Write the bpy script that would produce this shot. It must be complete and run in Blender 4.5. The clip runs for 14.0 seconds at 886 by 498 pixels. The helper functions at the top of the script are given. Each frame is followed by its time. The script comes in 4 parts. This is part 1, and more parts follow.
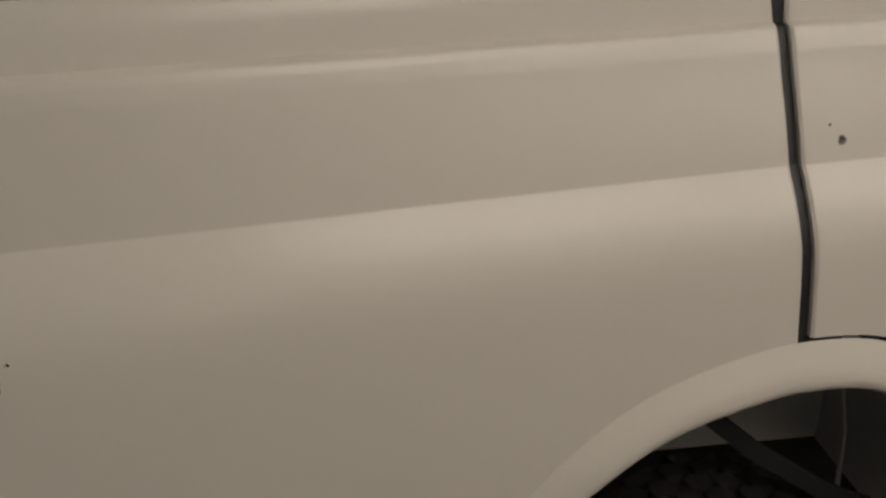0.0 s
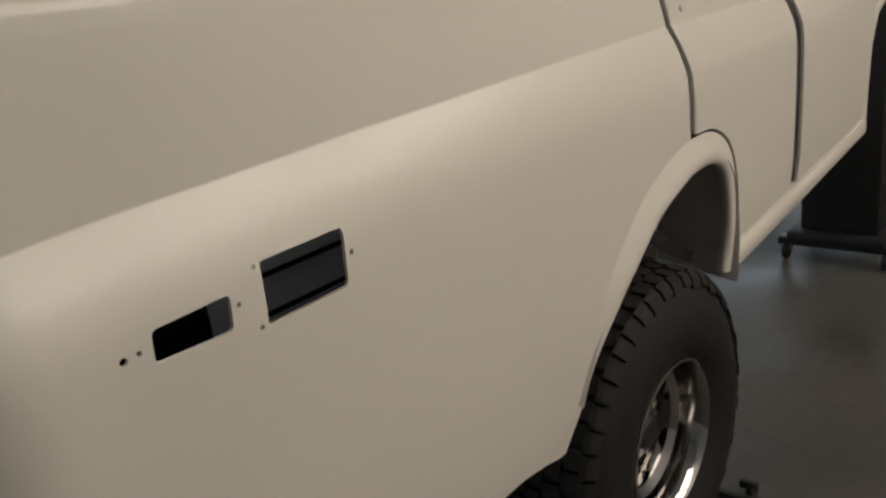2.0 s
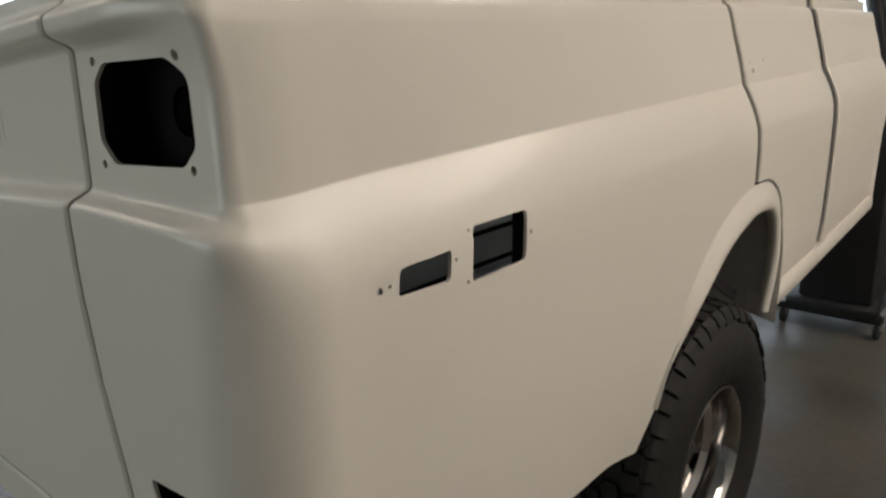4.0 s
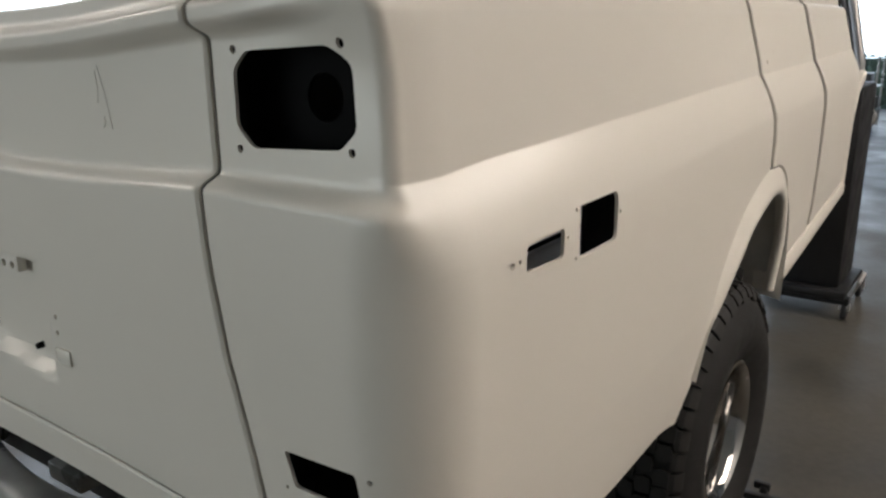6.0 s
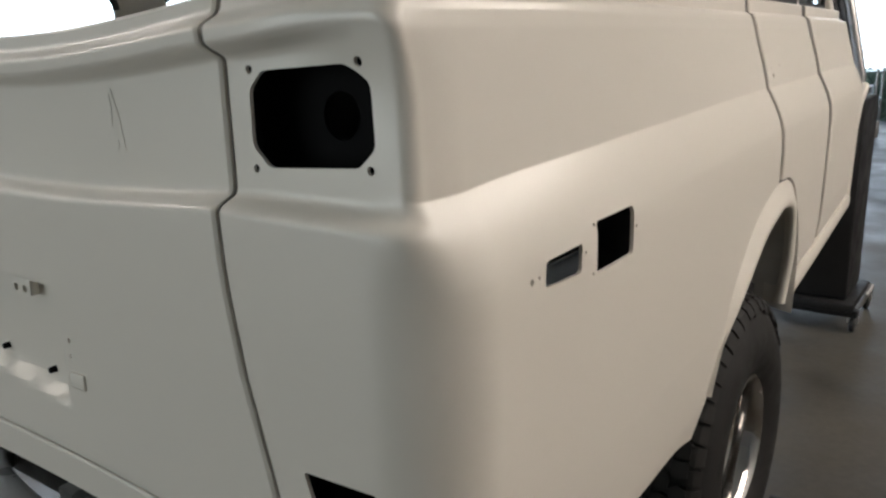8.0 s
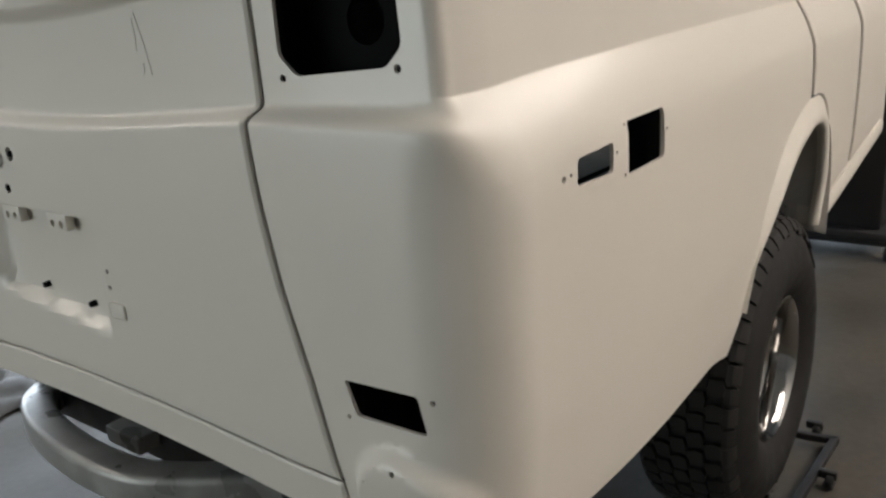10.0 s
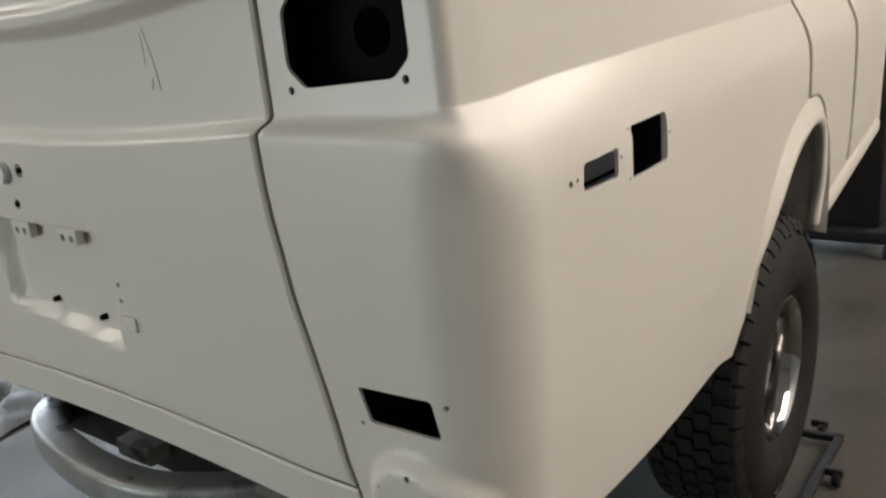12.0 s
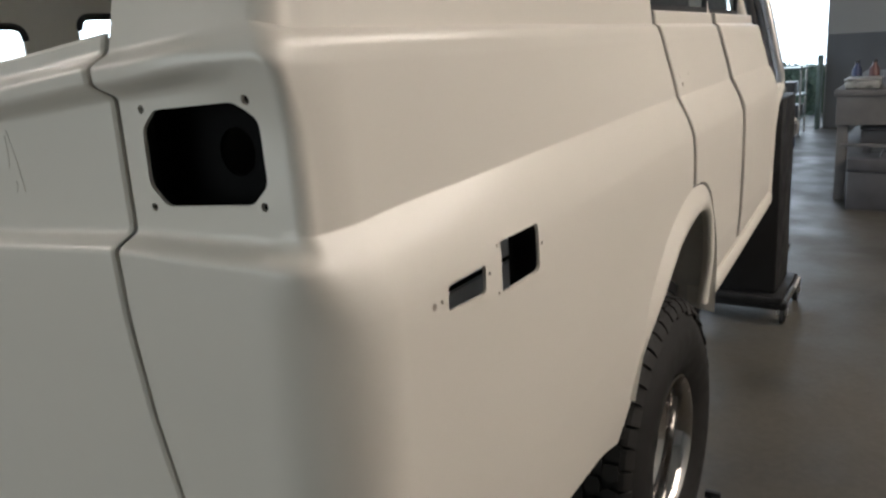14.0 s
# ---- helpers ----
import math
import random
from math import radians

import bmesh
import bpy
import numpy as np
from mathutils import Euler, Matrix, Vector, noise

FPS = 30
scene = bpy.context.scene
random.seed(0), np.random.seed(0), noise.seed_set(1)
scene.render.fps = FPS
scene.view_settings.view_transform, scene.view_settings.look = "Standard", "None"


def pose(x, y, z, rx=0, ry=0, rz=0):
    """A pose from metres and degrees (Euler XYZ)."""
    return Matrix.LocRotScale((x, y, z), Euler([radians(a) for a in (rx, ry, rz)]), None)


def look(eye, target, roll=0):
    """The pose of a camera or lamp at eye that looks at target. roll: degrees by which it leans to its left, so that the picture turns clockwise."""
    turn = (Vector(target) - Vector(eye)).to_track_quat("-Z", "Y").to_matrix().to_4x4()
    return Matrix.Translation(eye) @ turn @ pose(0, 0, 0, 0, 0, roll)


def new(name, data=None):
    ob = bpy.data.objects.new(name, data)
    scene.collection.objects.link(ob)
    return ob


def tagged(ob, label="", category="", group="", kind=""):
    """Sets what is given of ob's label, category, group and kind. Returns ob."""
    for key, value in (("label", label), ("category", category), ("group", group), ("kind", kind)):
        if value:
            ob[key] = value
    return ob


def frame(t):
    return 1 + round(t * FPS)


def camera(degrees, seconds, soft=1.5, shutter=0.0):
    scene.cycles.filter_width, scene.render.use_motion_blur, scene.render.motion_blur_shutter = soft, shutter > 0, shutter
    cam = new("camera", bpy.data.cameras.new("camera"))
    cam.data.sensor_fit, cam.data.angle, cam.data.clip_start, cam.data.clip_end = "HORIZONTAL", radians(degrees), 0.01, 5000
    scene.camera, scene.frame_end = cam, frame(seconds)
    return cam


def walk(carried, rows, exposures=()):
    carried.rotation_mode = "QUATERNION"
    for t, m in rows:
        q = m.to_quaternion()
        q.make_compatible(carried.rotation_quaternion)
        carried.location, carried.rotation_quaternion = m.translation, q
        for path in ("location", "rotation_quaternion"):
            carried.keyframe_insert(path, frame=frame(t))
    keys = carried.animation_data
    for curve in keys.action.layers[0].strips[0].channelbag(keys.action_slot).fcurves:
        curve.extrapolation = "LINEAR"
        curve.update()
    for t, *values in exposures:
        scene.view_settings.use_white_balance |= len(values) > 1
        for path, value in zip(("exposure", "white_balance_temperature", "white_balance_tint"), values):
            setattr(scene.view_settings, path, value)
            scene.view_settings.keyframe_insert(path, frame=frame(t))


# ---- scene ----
cam = camera(58.0, 14.0, soft=2.5)
# seconds, eye x y z, yaw, pitch, roll
ROWS = [
    (0, 0.808, -0.866, 1.397, -5.46, -16.40, -3.80),
    (0.5, 0.507, -0.827, 1.362, -21.63, -17.34, 0.17),
    (1, 0.350, -0.944, 1.331, -24.65, -18.26, -3.90),
    (1.5, 0.046, -0.779, 1.293, -32.76, -18.16, -3.92),
    (2, -0.144, -0.659, 1.331, -47.11, -18.67, -7.37),
    (2.5, -0.269, -0.568, 1.295, -51.84, -18.89, -7.73),
    (3, -0.330, -0.576, 1.307, -52.30, -18.60, -5.90),
    (3.5, -0.370, -0.535, 1.305, -53.15, -16.83, -4.19),
    (4, -0.445, -0.576, 1.311, -49.96, -15.21, -1.00),
    (6.5, -0.625, -0.427, 1.313, -54.75, -15.71, -0.65),
    (7, -0.621, -0.425, 1.314, -54.53, -15.04, -0.96),
    (7.5, -0.630, -0.421, 1.319, -54.28, -15.09, -0.26),
    (8, -0.627, -0.428, 1.310, -54.09, -14.48, -1.46),
    (8.5, -0.637, -0.415, 1.269, -52.95, -16.22, -0.96),
    (11, -0.655, -0.437, 1.244, -52.11, -17.45, -5.72),
    (11.5, -0.666, -0.429, 1.254, -52.05, -17.35, -5.12),
    (12, -0.664, -0.427, 1.250, -52.18, -16.68, -5.54),
    (12.5, -0.647, -0.433, 1.268, -52.80, -16.10, -4.18),
    (13, -0.617, -0.431, 1.296, -53.83, -14.77, -3.79),
    (13.5, -0.603, -0.450, 1.306, -55.90, -14.23, -3.16),
    (14, -0.603, -0.481, 1.333, -57.79, -14.06, -3.35),
]
EXPOSURES = [(0.0, -0.98, 6450, 11), (0.5, -0.82, 6450, 11), (1.0, -0.66, 6450, 11), (2.0, -0.46, 6450, 11), (3.0, -0.26, 6400, 11), (4.0, -0.18, 6400, 11), (6.5, 0.12, 6200, 12), (8.5, 0.10, 6200, 12), (11.5, 0.32, 6300, 12), (13.0, 0.30, 6200, 12), (14.0, 0.02, 6250, 12)]
walk(cam, [(t, pose(x, y, z, 90 + p, 0, w) @ pose(0, 0, 0, 0, 0, r)) for t, x, y, z, w, p, r in ROWS], EXPOSURES)

GROUND = -0.07

# ---- world and lamps ----
world = bpy.data.worlds.new("world")
scene.world = world
world.use_nodes = True
_nt = world.node_tree
_sky = _nt.nodes.new("ShaderNodeTexSky")
_sky.sky_type = "NISHITA"
_sky.sun_disc = False
_sky.sun_elevation, _sky.sun_rotation = radians(38), radians(60)
_nt.links.new(_sky.outputs[0], _nt.nodes["Background"].inputs[0])
_nt.nodes["Background"].inputs[1].default_value = 0.12


def area_lamp(name, m, sx, sy, watts, color):
    data = bpy.data.lights.new(name, "AREA")
    data.shape, data.size, data.size_y, data.energy, data.color = "RECTANGLE", sx, sy, watts, color
    ob = new(name, data)
    ob.matrix_world = m
    return ob


# daylight in the two door openings
area_lamp("daylight_front", look((11.8, 3.0, 1.7), (0, 1.5, 1.0)), 3.9, 2.8, 80, (0.74, 0.88, 1.0))
area_lamp("daylight_side", look((2.5, 6.9, 2.05), (1.5, 0.8, 1.0)), 6.0, 2.0, 130, (0.86, 0.94, 1.0))

area_lamp("daylight_back", look((-5.45, 3.6, 1.4), (0, 1.2, 1.0)), 3.6, 2.5, 96, (0.95, 1.0, 0.93))


# ---- materials ----
def mat(name, color, rough=0.5, metal=0.0, coat=0.0, coat_rough=0.13, vary=0.06, scale=6.0, bump=0.0, bump_scale=120.0, rough_vary=0.0, emit=None, emit_strength=0.0, fine=0.03, fine_scale=90.0):
    m = bpy.data.materials.new(name)
    m.use_nodes = True
    nt = m.node_tree
    b = nt.nodes["Principled BSDF"]
    b.inputs["Roughness"].default_value = rough
    b.inputs["Metallic"].default_value = metal
    b.inputs["Coat Weight"].default_value = coat
    b.inputs["Coat Roughness"].default_value = coat_rough
    tc = nt.nodes.new("ShaderNodeTexCoord")

    def noise_tex(sc, detail):
        n = nt.nodes.new("ShaderNodeTexNoise")
        n.inputs["Scale"].default_value, n.inputs["Detail"].default_value = sc, detail
        nt.links.new(tc.outputs["Object"], n.inputs["Vector"])
        return n

    big, small = noise_tex(scale, 4), noise_tex(fine_scale, 2)
    add = nt.nodes.new("ShaderNodeMath")
    add.operation = "MULTIPLY_ADD"
    nt.links.new(small.outputs["Fac"], add.inputs[0])
    add.inputs[1].default_value = fine / max(vary, 1e-4)
    nt.links.new(big.outputs["Fac"], add.inputs[2])
    ramp = nt.nodes.new("ShaderNodeMapRange")
    ramp.inputs["From Min"].default_value, ramp.inputs["From Max"].default_value = 0.3, 0.7 + fine / max(vary, 1e-4)
    ramp.inputs["To Min"].default_value, ramp.inputs["To Max"].default_value = 1 - vary, 1 + vary
    nt.links.new(add.outputs[0], ramp.inputs["Value"])
    mul = nt.nodes.new("ShaderNodeVectorMath")
    mul.operation = "SCALE"
    mul.inputs[0].default_value = color
    nt.links.new(ramp.outputs[0], mul.inputs["Scale"])
    nt.links.new(mul.outputs[0], b.inputs["Base Color"])
    if rough_vary:
        r = nt.nodes.new("ShaderNodeMapRange")
        r.inputs["From Min"].default_value, r.inputs["From Max"].default_value = 0.3, 0.7
        r.inputs["To Min"].default_value, r.inputs["To Max"].default_value = max(0.02, rough - rough_vary), min(1, rough + rough_vary)
        nt.links.new(big.outputs["Fac"], r.inputs["Value"])
        nt.links.new(r.outputs[0], b.inputs["Roughness"])
    if bump:
        n = noise_tex(bump_scale, 3)
        bp = nt.nodes.new("ShaderNodeBump")
        bp.inputs["Strength"].default_value, bp.inputs["Distance"].default_value = bump, 0.002
        nt.links.new(n.outputs["Fac"], bp.inputs["Height"])
        nt.links.new(bp.outputs[0], b.inputs["Normal"])
    if emit:
        b.inputs["Emission Color"].default_value = (*emit, 1)
        b.inputs["Emission Strength"].default_value = emit_strength
    return m


PAINT = mat("cream_paint", (0.70, 0.66, 0.592), 0.38, coat=0.30, coat_rough=0.16, vary=0.02, scale=2.0, fine=0.008, fine_scale=300)
INNER = mat("inner_panel_paint", (0.56, 0.59, 0.63), 0.09, vary=0.12, scale=9, bump=0.1)
WELL = mat("wheel_well_paint", (0.58, 0.56, 0.52), 0.6, vary=0.15, scale=7, bump=0.2, bump_scale=80)
RUBBER = mat("tyre_rubber", (0.014, 0.0135, 0.013), 0.7, vary=0.3, scale=25, bump=0.35, bump_scale=220, rough_vary=0.1)
TREAD = mat("tread_rubber", (0.014, 0.0133, 0.0125), 0.65, vary=0.3, scale=30, bump=0.3, bump_scale=200, rough_vary=0.1)
TREAD.node_tree.nodes["Principled BSDF"].inputs["Specular IOR Level"].default_value = 0.3
RUBBER.node_tree.nodes["Principled BSDF"].inputs["Specular IOR Level"].default_value = 0.25
CHROME = mat("polished_rim", (0.42, 0.405, 0.39), 0.09, metal=1.0, vary=0.05, scale=15, rough_vary=0.06)
BLACKM = mat("black_enamel", (0.008, 0.008, 0.009), 0.55, vary=0.2, scale=10, bump=0.1, rough_vary=0.12)
SILVER = mat("worn_silver_paint", (0.29, 0.29, 0.275), 0.36, metal=0.35, vary=0.25, scale=14, bump=0.25, bump_scale=60, rough_vary=0.15)
STEEL = mat("bare_steel", (0.45, 0.44, 0.43), 0.35, metal=0.9, vary=0.15, scale=20, rough_vary=0.1)
# near-black that paints in the shade inside openings; rubber plugs share it
DARKHOLE = mat("shade_and_plug_black", (0.004, 0.004, 0.0045), 0.8, vary=0.2)
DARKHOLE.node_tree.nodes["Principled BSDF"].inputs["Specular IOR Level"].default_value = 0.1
CONCRETE = mat("concrete_floor", (0.055, 0.049, 0.039), 0.54, vary=0.45, scale=2.4, bump=0.12, bump_scale=45, rough_vary=0.16, fine=0.22, fine_scale=38)
CONCRETE.node_tree.nodes["Principled BSDF"].inputs["Specular IOR Level"].default_value = 0.32
WALLM = mat("painted_block_wall", (0.36, 0.36, 0.35), 0.8, vary=0.08, scale=1.5, bump=0.3, bump_scale=40)
DADO = mat("grey_dado_paint", (0.13, 0.14, 0.155), 0.6, vary=0.12, scale=2, bump=0.2, bump_scale=40)
CEILM = mat("ceiling_board", (0.6, 0.59, 0.56), 0.85, vary=0.06, scale=1.2)
WOOD = mat("bench_timber", (0.105, 0.10, 0.097), 0.6, vary=0.25, scale=5, bump=0.2, bump_scale=50)
GREYBOX = mat("dark_case_plastic", (0.055, 0.055, 0.06), 0.5, vary=0.2, scale=8, bump=0.1)
LEAF = mat("hedge_leaf", (0.12, 0.17, 0.12), 0.6, vary=0.4, scale=12)
GRASSM = mat("yard_gravel", (0.30, 0.29, 0.26), 0.9, vary=0.2, scale=2)
# glow of the added ceiling panels
FILL_GLOW = mat("warm_fill_glow", (0.9, 0.85, 0.75), 0.5, vary=0.0, emit=(1.0, 0.88, 0.75), emit_strength=8.3)
LAMPBODY = mat("white_lamp_housing", (0.7, 0.7, 0.68), 0.5, vary=0.03)
PENCIL = mat("pencil_grey", (0.63, 0.595, 0.535), 0.6, vary=0.2)
# black of the window rubbers, also used to paint shade into panel gaps
SEAL_AND_GAP = mat("window_rubber_and_gap_shade", (0.02, 0.02, 0.022), 0.5, vary=0.2)
OUTDOOR_GLOW = mat("outdoor_glow_backdrop", (0.8, 0.85, 0.9), 1.0, vary=0.02, emit=(0.80, 0.91, 1.0), emit_strength=3.2)
BLUEM = mat("dark_blue_cover", (0.015, 0.03, 0.09), 0.35, vary=0.2, scale=12)


def glass_mat():
    m = bpy.data.materials.new("window_glass")
    m.use_nodes = True
    b = m.node_tree.nodes["Principled BSDF"]
    b.inputs["Base Color"].default_value = (0.86, 0.93, 0.92, 1)
    b.inputs["Transmission Weight"].default_value = 1.0
    b.inputs["Roughness"].default_value = 0.02
    b.inputs["IOR"].default_value = 1.45
    return m


GLASS = glass_mat()


# ---- mesh helpers ----
def finish(bm, name, material, smooth=35.0):
    bmesh.ops.recalc_face_normals(bm, faces=bm.faces)
    me = bpy.data.meshes.new(name)
    limit = radians(smooth)
    for f in bm.faces:
        f.smooth = smooth > 0
    for e in bm.edges:
        if len(e.link_faces) == 2 and e.calc_face_angle(0) > limit:
            e.smooth = False
    bm.to_mesh(me)
    bm.free()
    me.materials.append(material)
    return me


def part(name, bm, material, parent=None, label="", smooth=35.0):
    ob = new(name, finish(bm, name, material, smooth))
    if parent:
        ob.parent = parent
    if label:
        ob["label"] = label
    return ob


def thing(name, label, category, at=(0, 0, 0), group="", kind=""):
    ob = new(name)
    ob.location = at
    bpy.context.view_layer.update()
    return tagged(ob, label, category, group, kind)


def box(bm, x0, x1, y0, y1, z0, z1, bevel=0.0, seg=2, m=None):
    r = bmesh.ops.create_cube(bm, size=1.0, matrix=Matrix.LocRotScale(((x0 + x1) / 2, (y0 + y1) / 2, (z0 + z1) / 2), None, (x1 - x0, y1 - y0, z1 - z0)))
    vs = r["verts"]
    if bevel:
        es = list({e for v in vs for e in v.link_edges})
        out = bmesh.ops.bevel(bm, geom=es, offset=bevel, segments=seg, affect="EDGES", profile=0.5)
        vs = list(set(out["verts"]) | {v for v in vs if v.is_valid})
    if m is not None:
        bmesh.ops.transform(bm, matrix=m, verts=[v for v in vs if v.is_valid])
    return bm


def B(*a, **k):
    return box(bmesh.new(), *a, **k)


def rod(bm, p, q, r0, r1=None, n=16, caps=True):
    p, q = Vector(p), Vector(q)
    d = q - p
    m = Matrix.Translation((p + q) / 2) @ d.to_track_quat("Z", "Y").to_matrix().to_4x4()
    bmesh.ops.create_cone(bm, cap_ends=caps, segments=n, radius1=r0, radius2=r0 if r1 is None else r1, depth=d.length, matrix=m)
    return bm


def sweep(bm, path, section, closed=False, up=(0, 0, 1)):
    """section: points (a, b) across the path; a along the side, b along the given up."""
    pts = [Vector(p) for p in path]
    rings = []
    n = len(pts)
    for i, p in enumerate(pts):
        a = pts[i - 1] if (i or closed) else pts[i]
        b = pts[(i + 1) % n] if (i < n - 1 or closed) else pts[i]
        t = (b - a).normalized()
        side = t.cross(Vector(up)).normalized()
        u = side.cross(t).normalized()
        rings.append([bm.verts.new(p + side * s + u * h) for s, h in section])
    m = len(section)
    for i in range(n if closed else n - 1):
        for j in range(m):
            bm.faces.new((rings[i][j], rings[i][(j + 1) % m], rings[(i + 1) % n][(j + 1) % m], rings[(i + 1) % n][j]))
    if not closed:
        bm.faces.new(rings[0]), bm.faces.new(rings[-1][::-1])
    return bm


def circle(r, n=12, ry=None):
    return [(r * math.cos(2 * math.pi * k / n), (ry or r) * math.sin(2 * math.pi * k / n)) for k in range(n)]


def lathe(bm, profile, n=64, closed=False):
    """profile: points (radius, y) turned about the y axis."""
    rings = []
    for r, y in profile:
        rings.append([bm.verts.new((r * math.cos(2 * math.pi * k / n), y, r * math.sin(2 * math.pi * k / n))) for k in range(n)])
    m = len(rings)
    for i in range(m if closed else m - 1):
        a, b = rings[i], rings[(i + 1) % m]
        for k in range(n):
            bm.faces.new((a[k], a[(k + 1) % n], b[(k + 1) % n], b[k]))
    return bm


def prism(outline, place, depth0, depth1):
    """A closed prism: place(u, v, d) gives the world point of outline point (u, v) at depth d."""
    bm = bmesh.new()
    a = [bm.verts.new(place(u, v, depth0)) for u, v in outline]
    b = [bm.verts.new(place(u, v, depth1)) for u, v in outline]
    n = len(a)
    for k in range(n):
        bm.faces.new((a[k], a[(k + 1) % n], b[(k + 1) % n], b[k]))
    bm.faces.new(a[::-1]), bm.faces.new(b)
    bmesh.ops.recalc_face_normals(bm, faces=bm.faces)
    return bm


def rounded(corners, r, n=5):
    """A polygon with rounded corners."""
    out = []
    m = len(corners)
    for i in range(m):
        p, a, b = (Vector((*corners[j % m], 0)) for j in (i, i - 1, i + 1))
        u, v = (a - p), (b - p)
        k = min(r, u.length * 0.49, v.length * 0.49)
        s, e = p + u.normalized() * k, p + v.normalized() * k
        for j in range(n + 1):
            f = j / n
            q = s * (1 - f) ** 2 + p * 2 * f * (1 - f) + e * f * f
            out.append((q.x, q.y))
    return out


def cut(bm, cutters):
    """bm with the closed cutter meshes taken out of it."""
    me = bpy.data.meshes.new("work")
    bmesh.ops.recalc_face_normals(bm, faces=bm.faces)
    bm.to_mesh(me)
    bm.free()
    ob = new("work", me)
    tools = []
    for c in cutters:
        cm = bpy.data.meshes.new("tool")
        c.to_mesh(cm)
        c.free()
        co = new("tool", cm)
        tools.append(co)
        mod = ob.modifiers.new("cut", "BOOLEAN")
        mod.operation, mod.solver, mod.object = "DIFFERENCE", "EXACT", co
    bpy.context.view_layer.update()
    done = bpy.data.meshes.new_from_object(ob.evaluated_get(bpy.context.evaluated_depsgraph_get()))
    out = bmesh.new()
    out.from_mesh(done)
    for o in [ob, *tools]:
        data = o.data
        bpy.data.objects.remove(o)
        bpy.data.meshes.remove(data)
    bpy.data.meshes.remove(done)
    return out


def smoothstep(a, b, x):
    t = min(1.0, max(0.0, (x - a) / (b - a)))
    return t * t * (3 - 2 * t)


def along(points, x):
    """Straight lines through points (x, value)."""
    if x <= points[0][0]:
        return points[0][1]
    for (a, fa), (b, fb) in zip(points, points[1:]):
        if x <= b:
            return fa + (fb - fa) * (x - a) / (b - a)
    return points[-1][1]
# ---- the workshop ----
def structure(name, bm, material, smooth=0):
    return tagged(part(name, bm, material, smooth=smooth), kind="structure")


X0, X1, Y0, Y1, CEIL = -5.5, 12.0, -4.2, 7.0, 3.7
structure("floor", B(X0 - 0.2, X1 + 0.2, Y0 - 0.2, Y1 + 0.2, GROUND - 0.2, GROUND), CONCRETE)
structure("ground", B(-60, 90, -60, 90, GROUND - 0.32, GROUND - 0.21), GRASSM)
structure("ceiling", B(X0 - 0.2, X1 + 0.2, Y0 - 0.2, Y1 + 0.2, CEIL, CEIL + 0.2), CEILM)
structure("wall_right", B(X0, X1, Y0 - 0.2, Y0, GROUND, CEIL), WALLM)


def wall_with_hole(x0, x1, y0, y1, hx0, hx1, hy0, hy1, h0, h1):
    bm = B(x0, x1, y0, y1, GROUND, CEIL)
    return cut(bm, [B(hx0, hx1, hy0, hy1, h0, h1)])


structure("wall_back", wall_with_hole(X0 - 0.2, X0, Y0, Y1, X0 - 0.3, X0 + 0.1, 1.7, 5.5, GROUND - 0.05, 2.75), WALLM)
structure("wall_front", wall_with_hole(X1, X1 + 0.2, Y0, Y1, X1 - 0.1, X1 + 0.3, 0.95, 5.0, GROUND - 0.05, 3.05), WALLM)
structure("wall_left", wall_with_hole(X0, X1, Y1, Y1 + 0.2, -0.5, 5.6, Y1 - 0.1, Y1 + 0.3, 1.0, 3.05), WALLM)
structure("dado", B(X1 - 0.012, X1 - 0.002, Y0 + 0.01, 0.93, GROUND + 0.002, 1.22), DADO)
# self-glowing boards that stand in for the bright outdoors past the openings
tagged(part("backdrop", B(19.0, 19.1, -6, 14, GROUND - 0.2, 8), OUTDOOR_GLOW, smooth=0), kind="structure")
tagged(part("backdrop", B(-10, 10, 13.0, 13.1, GROUND - 0.2, 8), OUTDOOR_GLOW, smooth=0), kind="structure")


# unseen ceiling panels, added to give the flank and tail their warm light
def fill_panel(x, y, length=2.4, width=0.9):
    t = thing("ceiling_fill", "added unseen white ceiling panel giving warm fill light", "ceiling light", (x, y, CEIL), "panel lights")
    h, w = length / 2, width / 2
    tray = cut(B(x - h - 0.03, x + h + 0.03, y - w - 0.03, y + w + 0.03, CEIL - 0.09, CEIL - 0.001, bevel=0.008), [B(x - h, x + h, y - w, y + w, CEIL - 0.2, CEIL - 0.06)])
    for name, bm, m in (("housing", tray, LAMPBODY), ("diffuser", B(x - h + 0.002, x + h - 0.002, y - w + 0.002, y + w - 0.002, CEIL - 0.075, CEIL - 0.062), FILL_GLOW)):
        ob = part(name, bm, m)
        ob.parent = t
        ob.matrix_parent_inverse = t.matrix_world.inverted()
    return t


for lx, ly in ((1.7, -2.4), (4.4, -2.4), (1.7, -3.6), (4.4, -3.6), (-0.9, 4.6)):
    fill_panel(lx, ly, width=1.1 if ly < 0 else 0.9)


# ---- the car's skin ----
# s runs along the plan of the body: the tail (s < 0), the rounded corner, then the flank.
TAIL, RAD, MID = -0.036, 0.11, 0.84
ARC = RAD * math.pi / 2

